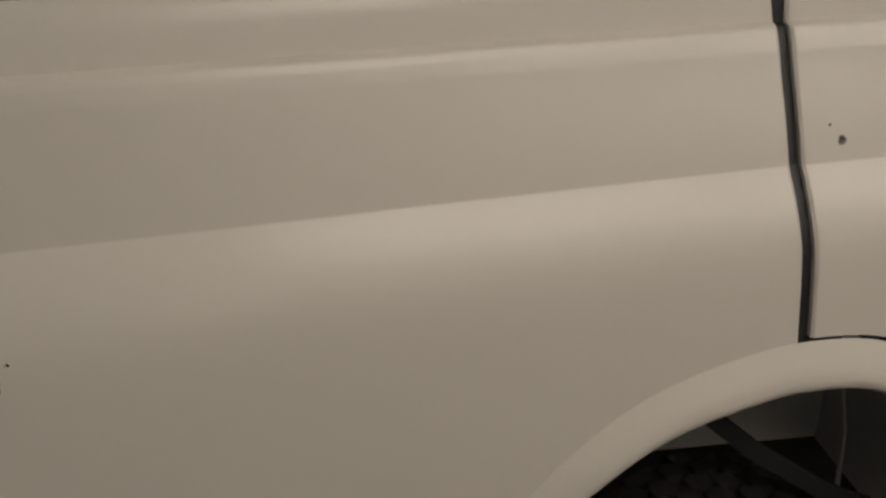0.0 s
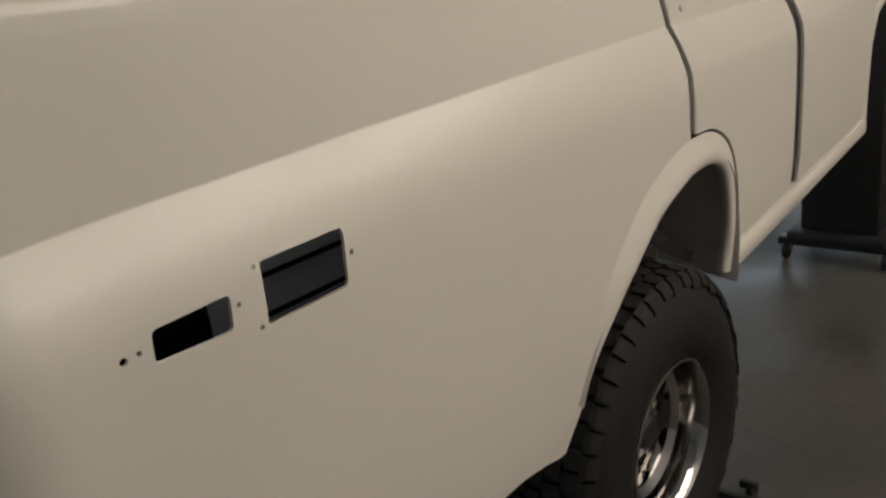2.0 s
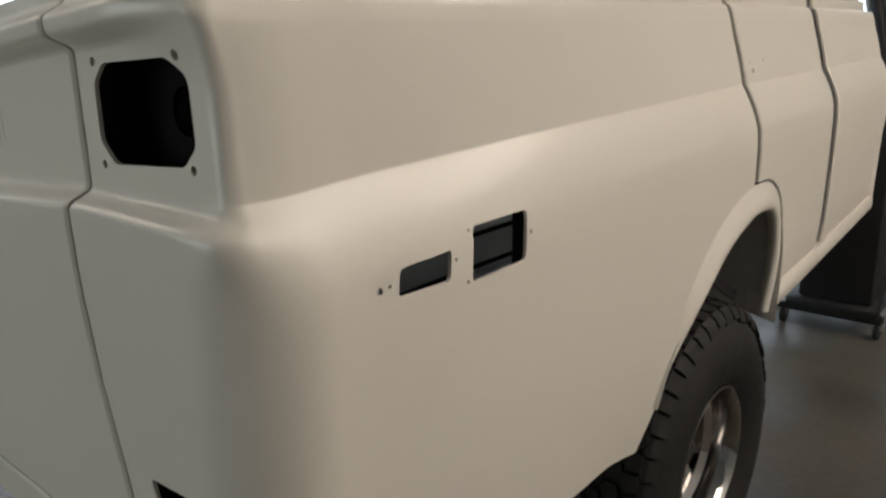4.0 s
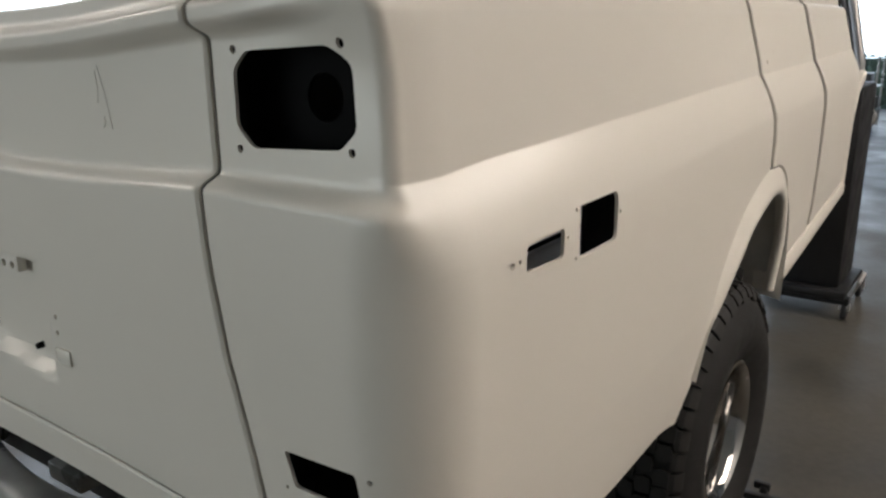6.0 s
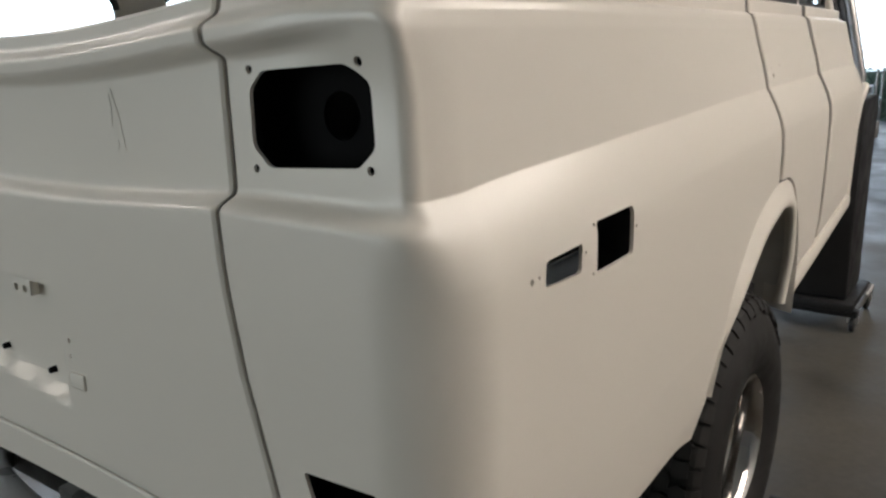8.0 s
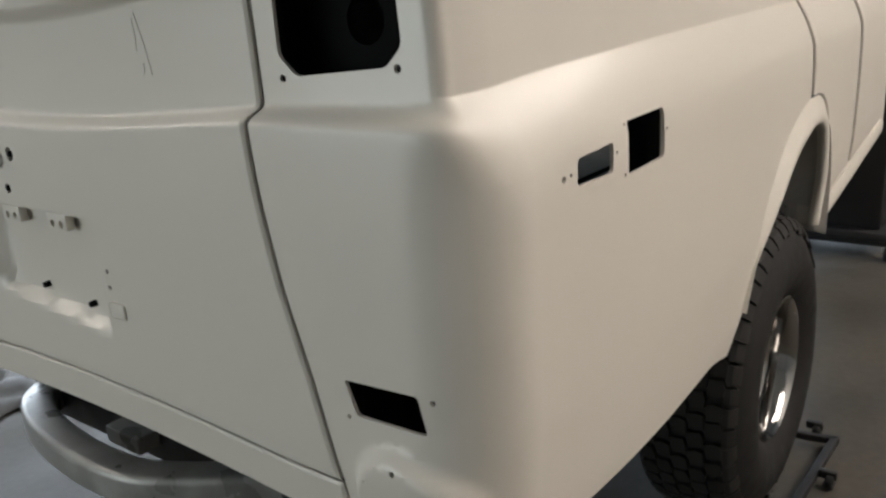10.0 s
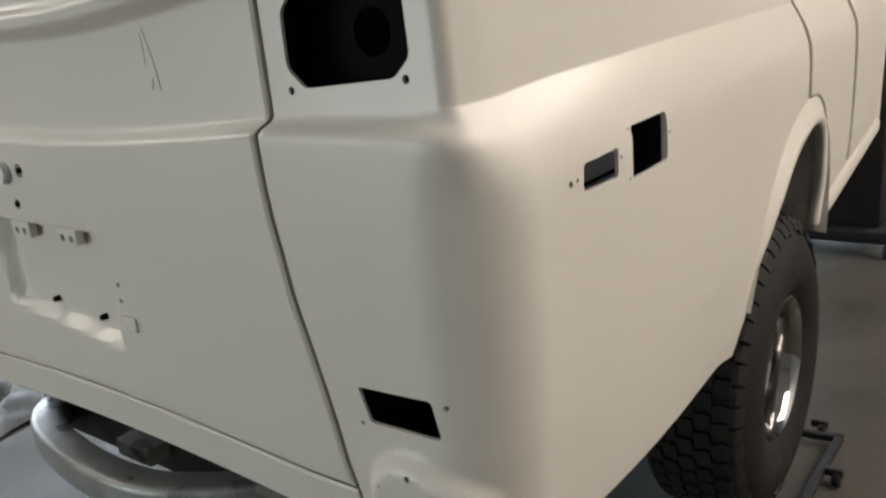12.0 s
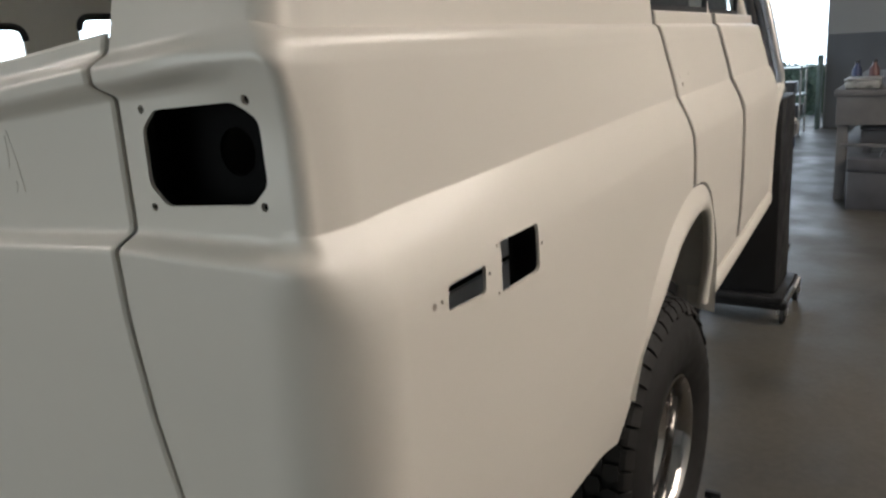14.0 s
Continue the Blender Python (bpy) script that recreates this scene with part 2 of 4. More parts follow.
FLANK_LOW = [(0.45, -0.045), (0.60, -0.018), (0.75, -0.004), (0.90, 0), (1.10, 0)]
FLANK_HIGH = [(1.156, 0), (1.25, 0.003), (1.325, 0.006), (1.344, 0.0085), (1.353, 0.012), (1.3575, 0.016), (1.3595, 0.024), (1.42, 0.031), (1.50, 0.09)]
CREASE = 1.156
RIDGE = [(1.1148, 0), (1.1246, -0.004), (1.1441, -0.027), (1.1550, -0.031), (1.2620, -0.031), (1.2900, -0.025), (1.3250, -0.012), (1.3450, -0.020), (1.3560, -0.029), (1.4000, -0.040), (1.5000, -0.07)]
REAR = [(0.4500, -0.02), (0.6000, -0.006), (0.7000, 0), (1.0600, 0), (1.1220, 0), (1.1246, -0.0007), (1.1272, -0.0025), (1.1298, -0.0060), (1.1324, -0.0108), (1.1380, -0.0245), (1.1402, -0.0278), (1.1428, -0.0298), (1.1461, -0.0306), (1.1500, -0.031), (1.2960, -0.031), (1.3010, -0.028), (1.3120, -0.006), (1.3170, -0.001), (1.3310, 0.0), (1.3360, -0.003), (1.3420, -0.014), (1.3470, -0.024), (1.3520, -0.028), (1.4000, -0.040), (1.5000, -0.07)]


def rounded_profile(points, z, w=0.0016):
    return sum(along(points, z + w * k / 3) for k in range(-3, 4)) / 7


def flank_off(x, z):
    """The flank's section: a full shoulder rolling in to a crease, then the flatter upper band."""
    depth = 0.045
    u = max(0.0, (z - CREASE) / (0.105 + 0.012 * smoothstep(0.0, 0.45, x)) + 1)
    if z >= CREASE:
        lean = 0.034 * smoothstep(0.15, 1.25, x) * min(1.0, (z - CREASE) / 0.19)
        return -depth - rounded_profile(FLANK_HIGH, z) - lean
    return along(FLANK_LOW, z) - depth * u ** 1.6


PLAN = [(0.0, 0.0), (0.12, -0.002), (0.28, -0.015), (0.48, -0.017), (0.70, -0.009), (1.00, 0.003), (1.34, 0.012), (1.70, 0.029), (2.05, 0.050), (3.2, 0.122)]


def flank_y(x):
    x = min(max(x, 0.074), 3.2)
    a = along(PLAN, x - 0.12) + 2 * along(PLAN, x - 0.06) + 3 * along(PLAN, x) + 2 * along(PLAN, x + 0.06) + along(PLAN, x + 0.12)
    return (a / 9 + 0.0009) * smoothstep(0.07, 0.20, x)


SWEEP = [(-0.05, -0.008), (0.05, -0.002), (0.18, 0.008), (0.45, 0.019), (1.0, 0.028), (1.35, 0.033), (3.2, 0.034)]


def s_x(x):
    return x - (TAIL + RAD) + ARC


def s_y(y):
    return RAD - y


def pad(s, z):
    """The flat round pad pressed out round the bolt hole low on the corner."""
    y = RAD - s if s < 0 else RAD - 0.5 * s
    r = math.hypot(y - 0.138, z - 0.672)
    out = 0.018 * (1 - smoothstep(0.056, 0.078, r))
    return out


def rear_off(y, z):
    """The tail's section, whose upper ridge grows rounder towards the corner."""
    m = (1 - smoothstep(0.10, 0.22, y)) * smoothstep(1.265, 1.30, z)
    return (1 - m) * rounded_profile(REAR, z) + m * rounded_profile(RIDGE, z, 0.006)


def skin(s, zp, drop=0.0):
    if s < 0:
        px, py, n, w = TAIL, RAD - s, (-1.0, 0.0), 0.0
        x = TAIL
    elif s < ARC:
        a = s / RAD
        n = (-math.cos(a), -math.sin(a))
        px, py = TAIL + RAD + RAD * n[0], RAD + RAD * n[1]
        w, x = smoothstep(0.20, 0.80, s / ARC), px
    else:
        px = x = TAIL + RAD + s - ARC
        py, n, w = flank_y(px), (0.0, -1.0), 1.0
    off = (1 - w) * rear_off(py, zp) + w * flank_off(x, zp) + pad(s, zp) - drop
    rise = along(SWEEP, x) * w * smoothstep(0.75, 1.13, zp) * (1 - smoothstep(1.17, 1.33, zp))
    across = 0.38 * max(0.0, 1 - ((py - MID) / 0.51) ** 2) ** 1.2
    rise += (1 - w) * across * (-0.055 * smoothstep(0.80, 1.10, zp) - 0.040 * smoothstep(1.18, 1.30, zp) + 0.045 * (1 - smoothstep(0.66, 0.80, zp)))
    rise += (1 - w) * 0.013 * smoothstep(1.27, 1.31, zp) * (1 - smoothstep(0.15, 0.33, py)) * (1 - smoothstep(1.35, 1.40, zp))
    qx, qy = px + n[0] * off, py + n[1] * off
    if 0 < s < ARC and zp > 1.05:
        # above the crease the corner is turned much tighter
        r2 = 0.020 + 0.010 * smoothstep(1.30, 1.36, zp)
        fx, fy = TAIL - rear_off(0.10, zp) + drop, -flank_off(0.0, zp) + drop + 0.011
        u = s / ARC
        fx += (TAIL - rounded_profile(RIDGE, zp, 0.006) + drop - fx) * smoothstep(0.0, 0.3, u)
        if u < 0.3:
            hx, hy = fx, RAD + (fy + r2 - RAD) * u / 0.3
        elif u < 0.7:
            a = (u - 0.3) / 0.4 * math.pi / 2
            hx, hy = fx + r2 * (1 - math.cos(a)), fy + r2 * (1 - math.sin(a))
        else:
            hx, hy = fx + r2 + (TAIL + RAD - fx - r2) * (u - 0.7) / 0.3, fy - 0.011 * (1 - ((1 - u) / 0.3) ** 1.6)
        k = min(1.0, max(0.0, (zp - 1.051) / 0.105)) ** 1.6
        qx, qy = qx + (hx - qx) * k, qy + (hy - qy) * k
    return Vector((qx, qy, zp + rise))


def z_rows(z0, z1):
    fine = [0.5, 0.54, 0.565, 0.58, *[0.59 + 0.008 * k for k in range(24)], 0.782, 0.79, 0.80, 0.81, 0.83, 0.86, 0.92, 0.955, 0.966, 0.972, 0.976, 0.980, 0.984, 0.99, 1.02, 1.06, 1.07, 1.08, 1.09, 1.10]
    fine += [1.10 + 0.0025 * k for k in range(1, 23)] + [1.1562, 1.158, 1.160, 1.165, 1.18, 1.22, 1.26] + [1.275, 1.285, 1.290] + [1.294 + 0.0025 * k for k in range(0, 28)] + [1.37, 1.385, 1.40, 1.42, 1.43]
    rows = [z for z in fine if z0 + 0.004 < z < z1 - 0.004]
    return [z0, z0 + 0.004, *rows, z1 - 0.004, z1]


def panel(z0, z1, columns, thick=0.005, low=None, extra=None):
    """A closed sheet on the skin. columns: functions of z giving s. low(s): its lower edge."""
    bm = bmesh.new()
    zs = z_rows(z0, z1)
    nc, nz = len(columns), len(zs)
    outer, inner = [], []
    for i, c in enumerate(columns):
        co, ci = [], []
        for j, z in enumerate(zs):
            s = c(z)
            zz = z
            if low and z < z0 + 0.14:
                zz = low(s) + (z - z0) / 0.14 * (z0 + 0.14 - low(s))
            edge = 0.003 if i in (0, nc - 1) or j in (0, nz - 1) else 0.0
            e = extra(s, zz) if extra else 0.0
            co.append(bm.verts.new(skin(s, zz, edge + e)))
            ci.append(bm.verts.new(skin(s, zz, thick + edge + e)))
        outer.append(co), inner.append(ci)
    for i in range(nc - 1):
        for j in range(nz - 1):
            bm.faces.new((outer[i][j], outer[i + 1][j], outer[i + 1][j + 1], outer[i][j + 1]))
            bm.faces.new((inner[i][j], inner[i][j + 1], inner[i + 1][j + 1], inner[i + 1][j]))
    for i in range(nc - 1):
        for j in (0, nz - 1):
            bm.faces.new((outer[i][j], inner[i][j], inner[i + 1][j], outer[i + 1][j]))
    for j in range(nz - 1):
        for i in (0, nc - 1):
            bm.faces.new((outer[i][j], outer[i][j + 1], inner[i][j + 1], inner[i][j]))
    return bm


def columns_between(a, b, n):
    """n columns from s = a(z) to b(z), with a narrow one at either edge."""
    out = []
    for u in [0.0, None, *[k / n for k in range(1, n)], None, 1.0]:
        out.append(u)
    cols = []
    for k, u in enumerate(out):
        if u is None:
            u = "lo" if k == 1 else "hi"
        if u == "lo":
            cols.append(lambda z: a(z) + 0.004)
        elif u == "hi":
            cols.append(lambda z: b(z) - 0.004)
        else:
            cols.append(lambda z, u=u: a(z) + u * (b(z) - a(z)))
    return cols


def gate_y(z):
    return along([(0.58, 0.228), (0.66, 0.240), (0.80, 0.272), (0.92, 0.305), (1.04, 0.326), (1.12, 0.330), (1.42, 0.330)], z)


def mirror(bm):
    for v in bm.verts:
        v.co.y = 2 * MID - v.co.y
    bmesh.ops.reverse_faces(bm, faces=bm.faces)
    return bm


ARCH = [(0.830, 0.535), (0.878, 0.605), (0.930, 0.683), (0.990, 0.747), (1.045, 0.796), (1.155, 0.869), (1.290, 0.909), (1.380, 0.914), (1.445, 0.902), (1.500, 0.866), (1.531, 0.800), (1.542, 0.710), (1.534, 0.615)]


def spline(pts, n=6):
    out = []
    for i in range(len(pts) - 1):
        p = [Vector((*pts[max(0, min(len(pts) - 1, k))], 0)) for k in (i - 1, i, i + 1, i + 2)]
        for j in range(n):
            t = j / n
            q = 0.5 * (2 * p[1] + (p[2] - p[0]) * t + (2 * p[0] - 5 * p[1] + 4 * p[2] - p[3]) * t * t + (3 * p[1] - p[0] - 3 * p[2] + p[3]) * t ** 3)
            out.append((q.x, q.y))
    return [*out, tuple(pts[-1])]


ARCH_LINE = spline(ARCH)


def grown(line, d):
    """The arch line moved outwards by d."""
    out = []
    for i, (x, z) in enumerate(line):
        a, b = line[max(0, i - 1)], line[min(len(line) - 1, i + 1)]
        t = Vector((b[0] - a[0], b[1] - a[1])).normalized()
        out.append((x - t.y * d, z + t.x * d))
    return out


def arch_cutter(d):
    line = grown(ARCH_LINE, d)
    poly = [(line[0][0] - 0.03, 0.44), *line, (line[-1][0] - 0.01, 0.44)]
    return prism(poly, lambda u, v, k: (u, k, v), -0.3, 0.3)


def quarter_low(s):
    if s < ARC:
        return 0.590
    return along([(0.10, 0.578), (0.6, 0.566), (0.70, 0.562), (0.76, 0.549), (0.84, 0.524), (1.0, 0.51)], s - ARC + TAIL + RAD)


suv = thing("suv", "cream-painted stripped vintage off-road estate car under restoration on the workshop floor", "car", (1.2, MID, GROUND))


def car_part(name, bm, material, label="", parent=None, smooth=35.0):
    ob = part(name, bm, material, smooth=smooth)
    ob.parent = parent or suv
    bpy.context.view_layer.update()
    ob.matrix_parent_inverse = (parent or suv).matrix_world.inverted()
    if label:
        ob["label"] = label
    return ob


DOOR_SEAM, DOOR_FRONT = 1.340, 2.095
TOP = 1.44


def quarter_columns():
    cols = [lambda z: s_y(gate_y(z) - 0.004), lambda z: s_y(gate_y(z) - 0.008)]
    for k in range(1, 20):
        cols.append(lambda z, k=k: (1 - k / 20) * s_y(gate_y(z) - 0.004))
    cols += [lambda z, k=k: ARC * k / 22 for k in range(0, 23)]
    end = s_x(DOOR_SEAM - 0.006)
    cols += [lambda z, k=k: ARC + (end - ARC) * k / 34 for k in range(1, 34)]
    return [*cols, lambda z: end - 0.004, lambda z: end]


def flank_hole(x, z, r, n=12):
    return prism(circle(r, n), lambda u, v, d: (x + u, d, z + v), -0.1, 0.2)


def tail_hole(y, z, r, n=12):
    return prism(circle(r, n), lambda u, v, d: (d, y + u, z + v), -0.2, 0.15)


# the upper recess in which the tail lamp sits, cut with its eight-sided opening
LAMP = [(0.289, 1.200), (0.288, 1.264), (0.266, 1.285), (0.140, 1.292), (0.121, 1.283), (0.107, 1.272), (0.104, 1.206), (0.128, 1.184), (0.263, 1.176)]
RECT_SMALL = [(0.160, 1.030), (0.242, 1.030), (0.246, 1.067), (0.163, 1.062)]
RECT_LARGE = [(0.281, 1.019), (0.390, 1.022), (0.398, 1.088), (0.287, 1.086)]
RECT_LOW = [(0.213, 0.820), (0.100, 0.825), (0.090, 0.777), (0.197, 0.775)]
cutters = [
    prism(rounded(LAMP, 0.008), lambda u, v, d: (d, u, v), -0.2, 0.06),
    prism(rounded(RECT_SMALL, 0.007), lambda u, v, d: (u, d, v), -0.1, 0.05),
    prism(rounded(RECT_LARGE, 0.007), lambda u, v, d: (u, d, v), -0.1, 0.05),
    prism(rounded(RECT_LOW, 0.006), lambda u, v, d: (d, u, v), -0.2, 0.035),
    arch_cutter(0.0),
]
for hx, hz, hr in ((0.133, 1.044, 0.0042), (0.148, 1.046, 0.0026), (0.253, 1.053, 0.0026), (0.280, 1.083, 0.0026), (0.273, 1.021, 0.0026), (0.403, 1.058, 0.0030)):
    cutters.append(flank_hole(hx, hz, hr))
for hy, hz, hr in ((0.286, 1.286, 0.0050), (0.119, 1.294, 0.0055), (0.112, 1.183, 0.0050), (0.286, 1.174, 0.0050), (0.211, 0.771, 0.0030), (0.081, 0.820, 0.0034), (0.134, 0.724, 0.0040), (0.181, 0.700, 0.0016)):
    cutters.append(tail_hole(hy, hz, hr))
car_part("quarter_panel", cut(panel(0.50, TOP, quarter_columns(), low=quarter_low), cutters), PAINT, "cream corner and flank panel with open lamp cut-outs", smooth=30)
left = panel(0.50, TOP, quarter_columns(), low=quarter_low)
car_part("quarter_panel", mirror(cut(left, [arch_cutter(0.0), B(0.3, 1.30, -0.1, 0.3, 1.30, 1.5)])), PAINT, "cream corner and flank panel", smooth=30)


# ---- wheel arch lips and wells ----
def flare(mirrored=False):
    bm = bmesh.new()
    line = spline(ARCH, 8)
    n = len(line)
    section = [(-0.010, 0.008), (-0.004, 0.0135), (0.006, 0.0150), (0.018, 0.0130), (0.030, 0.0085), (0.042, 0.0035), (0.056, -0.001), (0.050, -0.012), (-0.004, -0.012), (-0.011, 0.0)]
    rings = []
    for i, (x, z) in enumerate(line):
        a, b = line[max(0, i - 1)], line[min(n - 1, i + 1)]
        t = Vector((b[0] - a[0], b[1] - a[1])).normalized()
        out = Vector((-t.y, t.x))
        fade = smoothstep(0.06, 0.40, i / n)
        y = flank_y(x) - flank_off(x, z)
        rings.append([bm.verts.new((x + out.x * u, y - (h * fade if h > 0 else h) - 0.0015 * fade + 0.003 * (1 - fade), z + out.y * u)) for u, h in section])
    m = len(section)
    for i in range(n - 1):
        for j in range(m):
            bm.faces.new((rings[i][j], rings[i][(j + 1) % m], rings[i + 1][(j + 1) % m], rings[i + 1][j]))
    bm.faces.new(rings[0]), bm.faces.new(rings[-1][::-1])
    return mirror(bm) if mirrored else bm


car_part("arch_lip", flare(), PAINT, smooth=50)
car_part("arch_lip", flare(True), PAINT, smooth=50)


def well(mirrored=False):
    """The inner wing: a tunnel round the wheel, closed on its inner side."""
    bm = bmesh.new()
    line = [p for p in grown(spline(ARCH, 3), 0.012) if p[1] > 0.60] + [(1.540, 0.59)]
    rings = [[bm.verts.new((x + 0.01 * k, y, z + 0.012 * k)) for x, z in line] for k, y in enumerate((0.004, 0.10, 0.22, 0.34))]
    for a, b in zip(rings, rings[1:]):
        for i in range(len(line) - 1):
            bm.faces.new((a[i], a[i + 1], b[i + 1], b[i]))
    bm.faces.new(rings[-1])
    return mirror(bm) if mirrored else bm


car_part("wheel_well", well(), WELL, "dull primer-coated inner wheel well")
car_part("wheel_well", well(True), WELL, "dull primer-coated inner wheel well")
# folded seam standing on the front wall of the well
car_part("well_seam", sweep(bmesh.new(), [(1.528, 0.20, 0.60), (1.532, 0.20, 0.72), (1.515, 0.20, 0.86)], [(-0.002, -0.004), (0.002, -0.004), (0.002, 0.004), (-0.002, 0.004)], up=(0, 1, 0)), WELL)
car_part("splash_rubber", sweep(bmesh.new(), [(1.17, 0.17, 0.865), (1.27, 0.12, 0.822), (1.331, 0.11, 0.766), (1.435, 0.10, 0.692), (1.512, 0.10, 0.652)], [(-0.003, -0.016), (0.003, -0.016), (0.003, 0.012), (-0.003, 0.012)]), BLACKM, "black rubber splash strip")


# ---- tailgate ----
def plate_recess(s, z):
    y = RAD - s
    if y < 0.6 or z > 1.02 or z < 0.72:
        return 0.0
    a = smoothstep(0.726, 0.746, y) * (1 - smoothstep(1.060, 1.085, y))
    b = smoothstep(0.764 + 0.10 * (y - 0.73), 0.791 + 0.08 * (y - 0.73), z) * (1 - smoothstep(0.973, 0.981, z))
    return 0.024 * a * b


gate_z0, gate_z1 = 0.667, 1.372


def gate_columns():
    lo = lambda z: s_y(gate_y(z) + 0.004)
    hi = lambda z: s_y(2 * MID - gate_y(z) - 0.004)
    return columns_between(hi, lo, 110)


tailgate = car_part("tailgate", cut(panel(gate_z0, gate_z1, gate_columns(), extra=plate_recess), [tail_hole(y, z, r) for y, z, r in ((0.725, 0.912, 0.0042), (0.705, 0.886, 0.0042), (0.706, 0.860, 0.0042), (0.935, 1.058, 0.012), (0.968, 0.998, 0.009), (0.952, 0.821, 0.007), (0.806, 0.809, 0.007))]), PAINT, "cream tailgate stripped of its fittings", smooth=30)
for by in (0.838, 0.990):
    br = cut(B(TAIL + 0.004, TAIL + 0.020, by - 0.030, by + 0.030, 0.937, 0.966, bevel=0.003), [prism(circle(0.0065, 10), lambda u, v, d, k=k, by=by: (d, by + k + u, 0.948 + v), -0.2, TAIL + 0.018) for k in (-0.014, 0.012)])
    car_part("lamp_bracket", br, PAINT, "small bracket with two screw holes", tailgate)
car_part("stop_pad", B(TAIL - 0.004, TAIL + 0.001, 0.674, 0.714, 0.810, 0.836, bevel=0.004), PAINT, "", tailgate)
for by, bz in ((0.952, 0.821), (0.806, 0.809), (0.935, 1.058), (0.968, 0.998)):
    car_part("rubber_plug", rod(bmesh.new(), (TAIL + (0.014 if bz < 0.9 else -0.002), by, bz), (TAIL + 0.030, by, bz), 0.005, 0.006), DARKHOLE, "dark rubber plug", tailgate)
for (ya, za), (yb, zb) in (((0.560, 1.262), (0.540, 1.180)), ((0.566, 1.255), (0.567, 1.212)), ((0.556, 1.195), (0.560, 1.180))):
    car_part("pencil_mark", sweep(bmesh.new(), [(-0.0058, ya, za), (-0.0058, (ya + yb) / 2 - 0.003, (za + zb) / 2), (-0.0058, yb, zb)], circle(0.00045, 6), up=(1, 0, 0)), PENCIL, "faint pencil scribble", tailgate)

car_part("latch_boss", rod(bmesh.new(), (TAIL - 0.012, 0.985, 1.052), (TAIL + 0.004, 0.985, 1.052), 0.018, 0.021, 24), LAMPBODY, "pale round latch boss", tailgate)
car_part("rear_valance", panel(0.597, 0.663, columns_between(lambda z: s_y(2 * MID - gate_y(z) - 0.003), lambda z: s_y(gate_y(z) + 0.002), 30)), PAINT, smooth=30)


# ---- doors, sill, front wing ----
def door(x0, x1, z0, arch=None):
    bm = panel(z0, 1.393, columns_between(lambda z: s_x(x0), lambda z: s_x(x1), 26), thick=0.014, extra=lambda s, z: -0.005)
    tools = [arch_cutter(0.062)] if arch else []
    if arch:
        tools += [flank_hole(1.402, 1.215, 0.0060), flank_hole(1.387, 1.234, 0.0024), flank_hole(1.485, 1.236, 0.0024)]
    return cut(bm, tools) if tools else bm


car_part("rear_door", door(DOOR_SEAM + 0.008, DOOR_FRONT - 0.045, 0.665, True), PAINT, "cream rear door without its handle", smooth=30)
car_part("front_door", door(DOOR_FRONT + 0.030, 2.955, 0.665), PAINT, "cream front door", smooth=30)
car_part("rear_door", mirror(door(DOOR_SEAM + 0.008, DOOR_FRONT - 0.045, 0.665, True)), PAINT, smooth=30)
car_part("front_door", mirror(door(DOOR_FRONT + 0.030, 2.955, 0.665)), PAINT, smooth=30)


def front_arch():
    poly = [(3.03, 0.40), (3.03, 0.75), (3.07, 0.92), (3.16, 1.02), (3.30, 1.07), (3.62, 1.07), (3.80, 1.0), (3.90, 0.85), (3.92, 0.40)]
    return prism(poly, lambda u, v, d: (u, d, v), -0.3, 0.5)


def wing():
    bm = panel(0.62, 1.355, columns_between(lambda z: s_x(2.967), lambda z: s_x(3.10), 6))
    return cut(bm, [front_arch()])


car_part("front_wing", wing(), PAINT, "cream stub of the cut-back front wing", smooth=30)
car_part("front_wing", mirror(wing()), PAINT, smooth=30)
car_part("arch_lip", sweep(bmesh.new(), [(3.02, 0.128, 0.64), (3.02, 0.126, 0.76), (3.05, 0.126, 0.93), (3.13, 0.128, 1.03), (3.28, 0.134, 1.08)], [(-0.022, -0.014), (0.022, -0.014), (0.026, 0.000), (0.016, 0.012), (-0.010, 0.014), (-0.022, 0.006)], up=(0, -1, 0)), PAINT, smooth=50)


def sill(mirrored=False):
    xs = [1.550 + (3.02 - 1.550) * k / 16 for k in range(17)]
    bm = sweep(bmesh.new(), [(x, flank_y(x) + 0.028, 0.628) for x in xs], [(-0.03, -0.030), (0.020, -0.030), (0.028, -0.018), (0.029, 0.016), (0.022, 0.030), (-0.03, 0.030)])
    return mirror(bm) if mirrored else bm


car_part("sill", sill(), PAINT, smooth=50)
car_part("sill", sill(True), PAINT, smooth=50)

# inner structure seen through cut-outs and gaps
car_part("inner_panel", B(0.36, 1.05, 0.265, 0.272, 0.70, 1.02, bevel=0.002), INNER, "pale inner wing panel behind the flank")
# pressed lines of the inner panel: their shade is a near-black strip, with a pale bead
for rz, rh in ((0.962, 0.003), (0.903, 0.0028)):
    car_part("groove_shade", sweep(bmesh.new(), [(0.365, 0.263, rz), (0.70, 0.263, rz + 0.002), (1.04, 0.263, rz)], [(-0.004, -rh), (0.004, -rh), (0.004, rh), (-0.004, rh)]), DARKHOLE, "near-black strip painting the shade of a pressed line")
    car_part("inner_bead", sweep(bmesh.new(), [(0.365, 0.262, rz - rh - 0.002), (1.04, 0.262, rz - rh - 0.002)], circle(0.002, 6)), INNER)
shelf_bm = bmesh.new()
ledge = [(0.264, 0.893), (0.20, 0.889), (0.13, 0.868), (0.06, 0.82), (0.05, 0.74), (0.055, 0.74), (0.066, 0.815), (0.134, 0.861), (0.202, 0.882), (0.264, 0.886)]
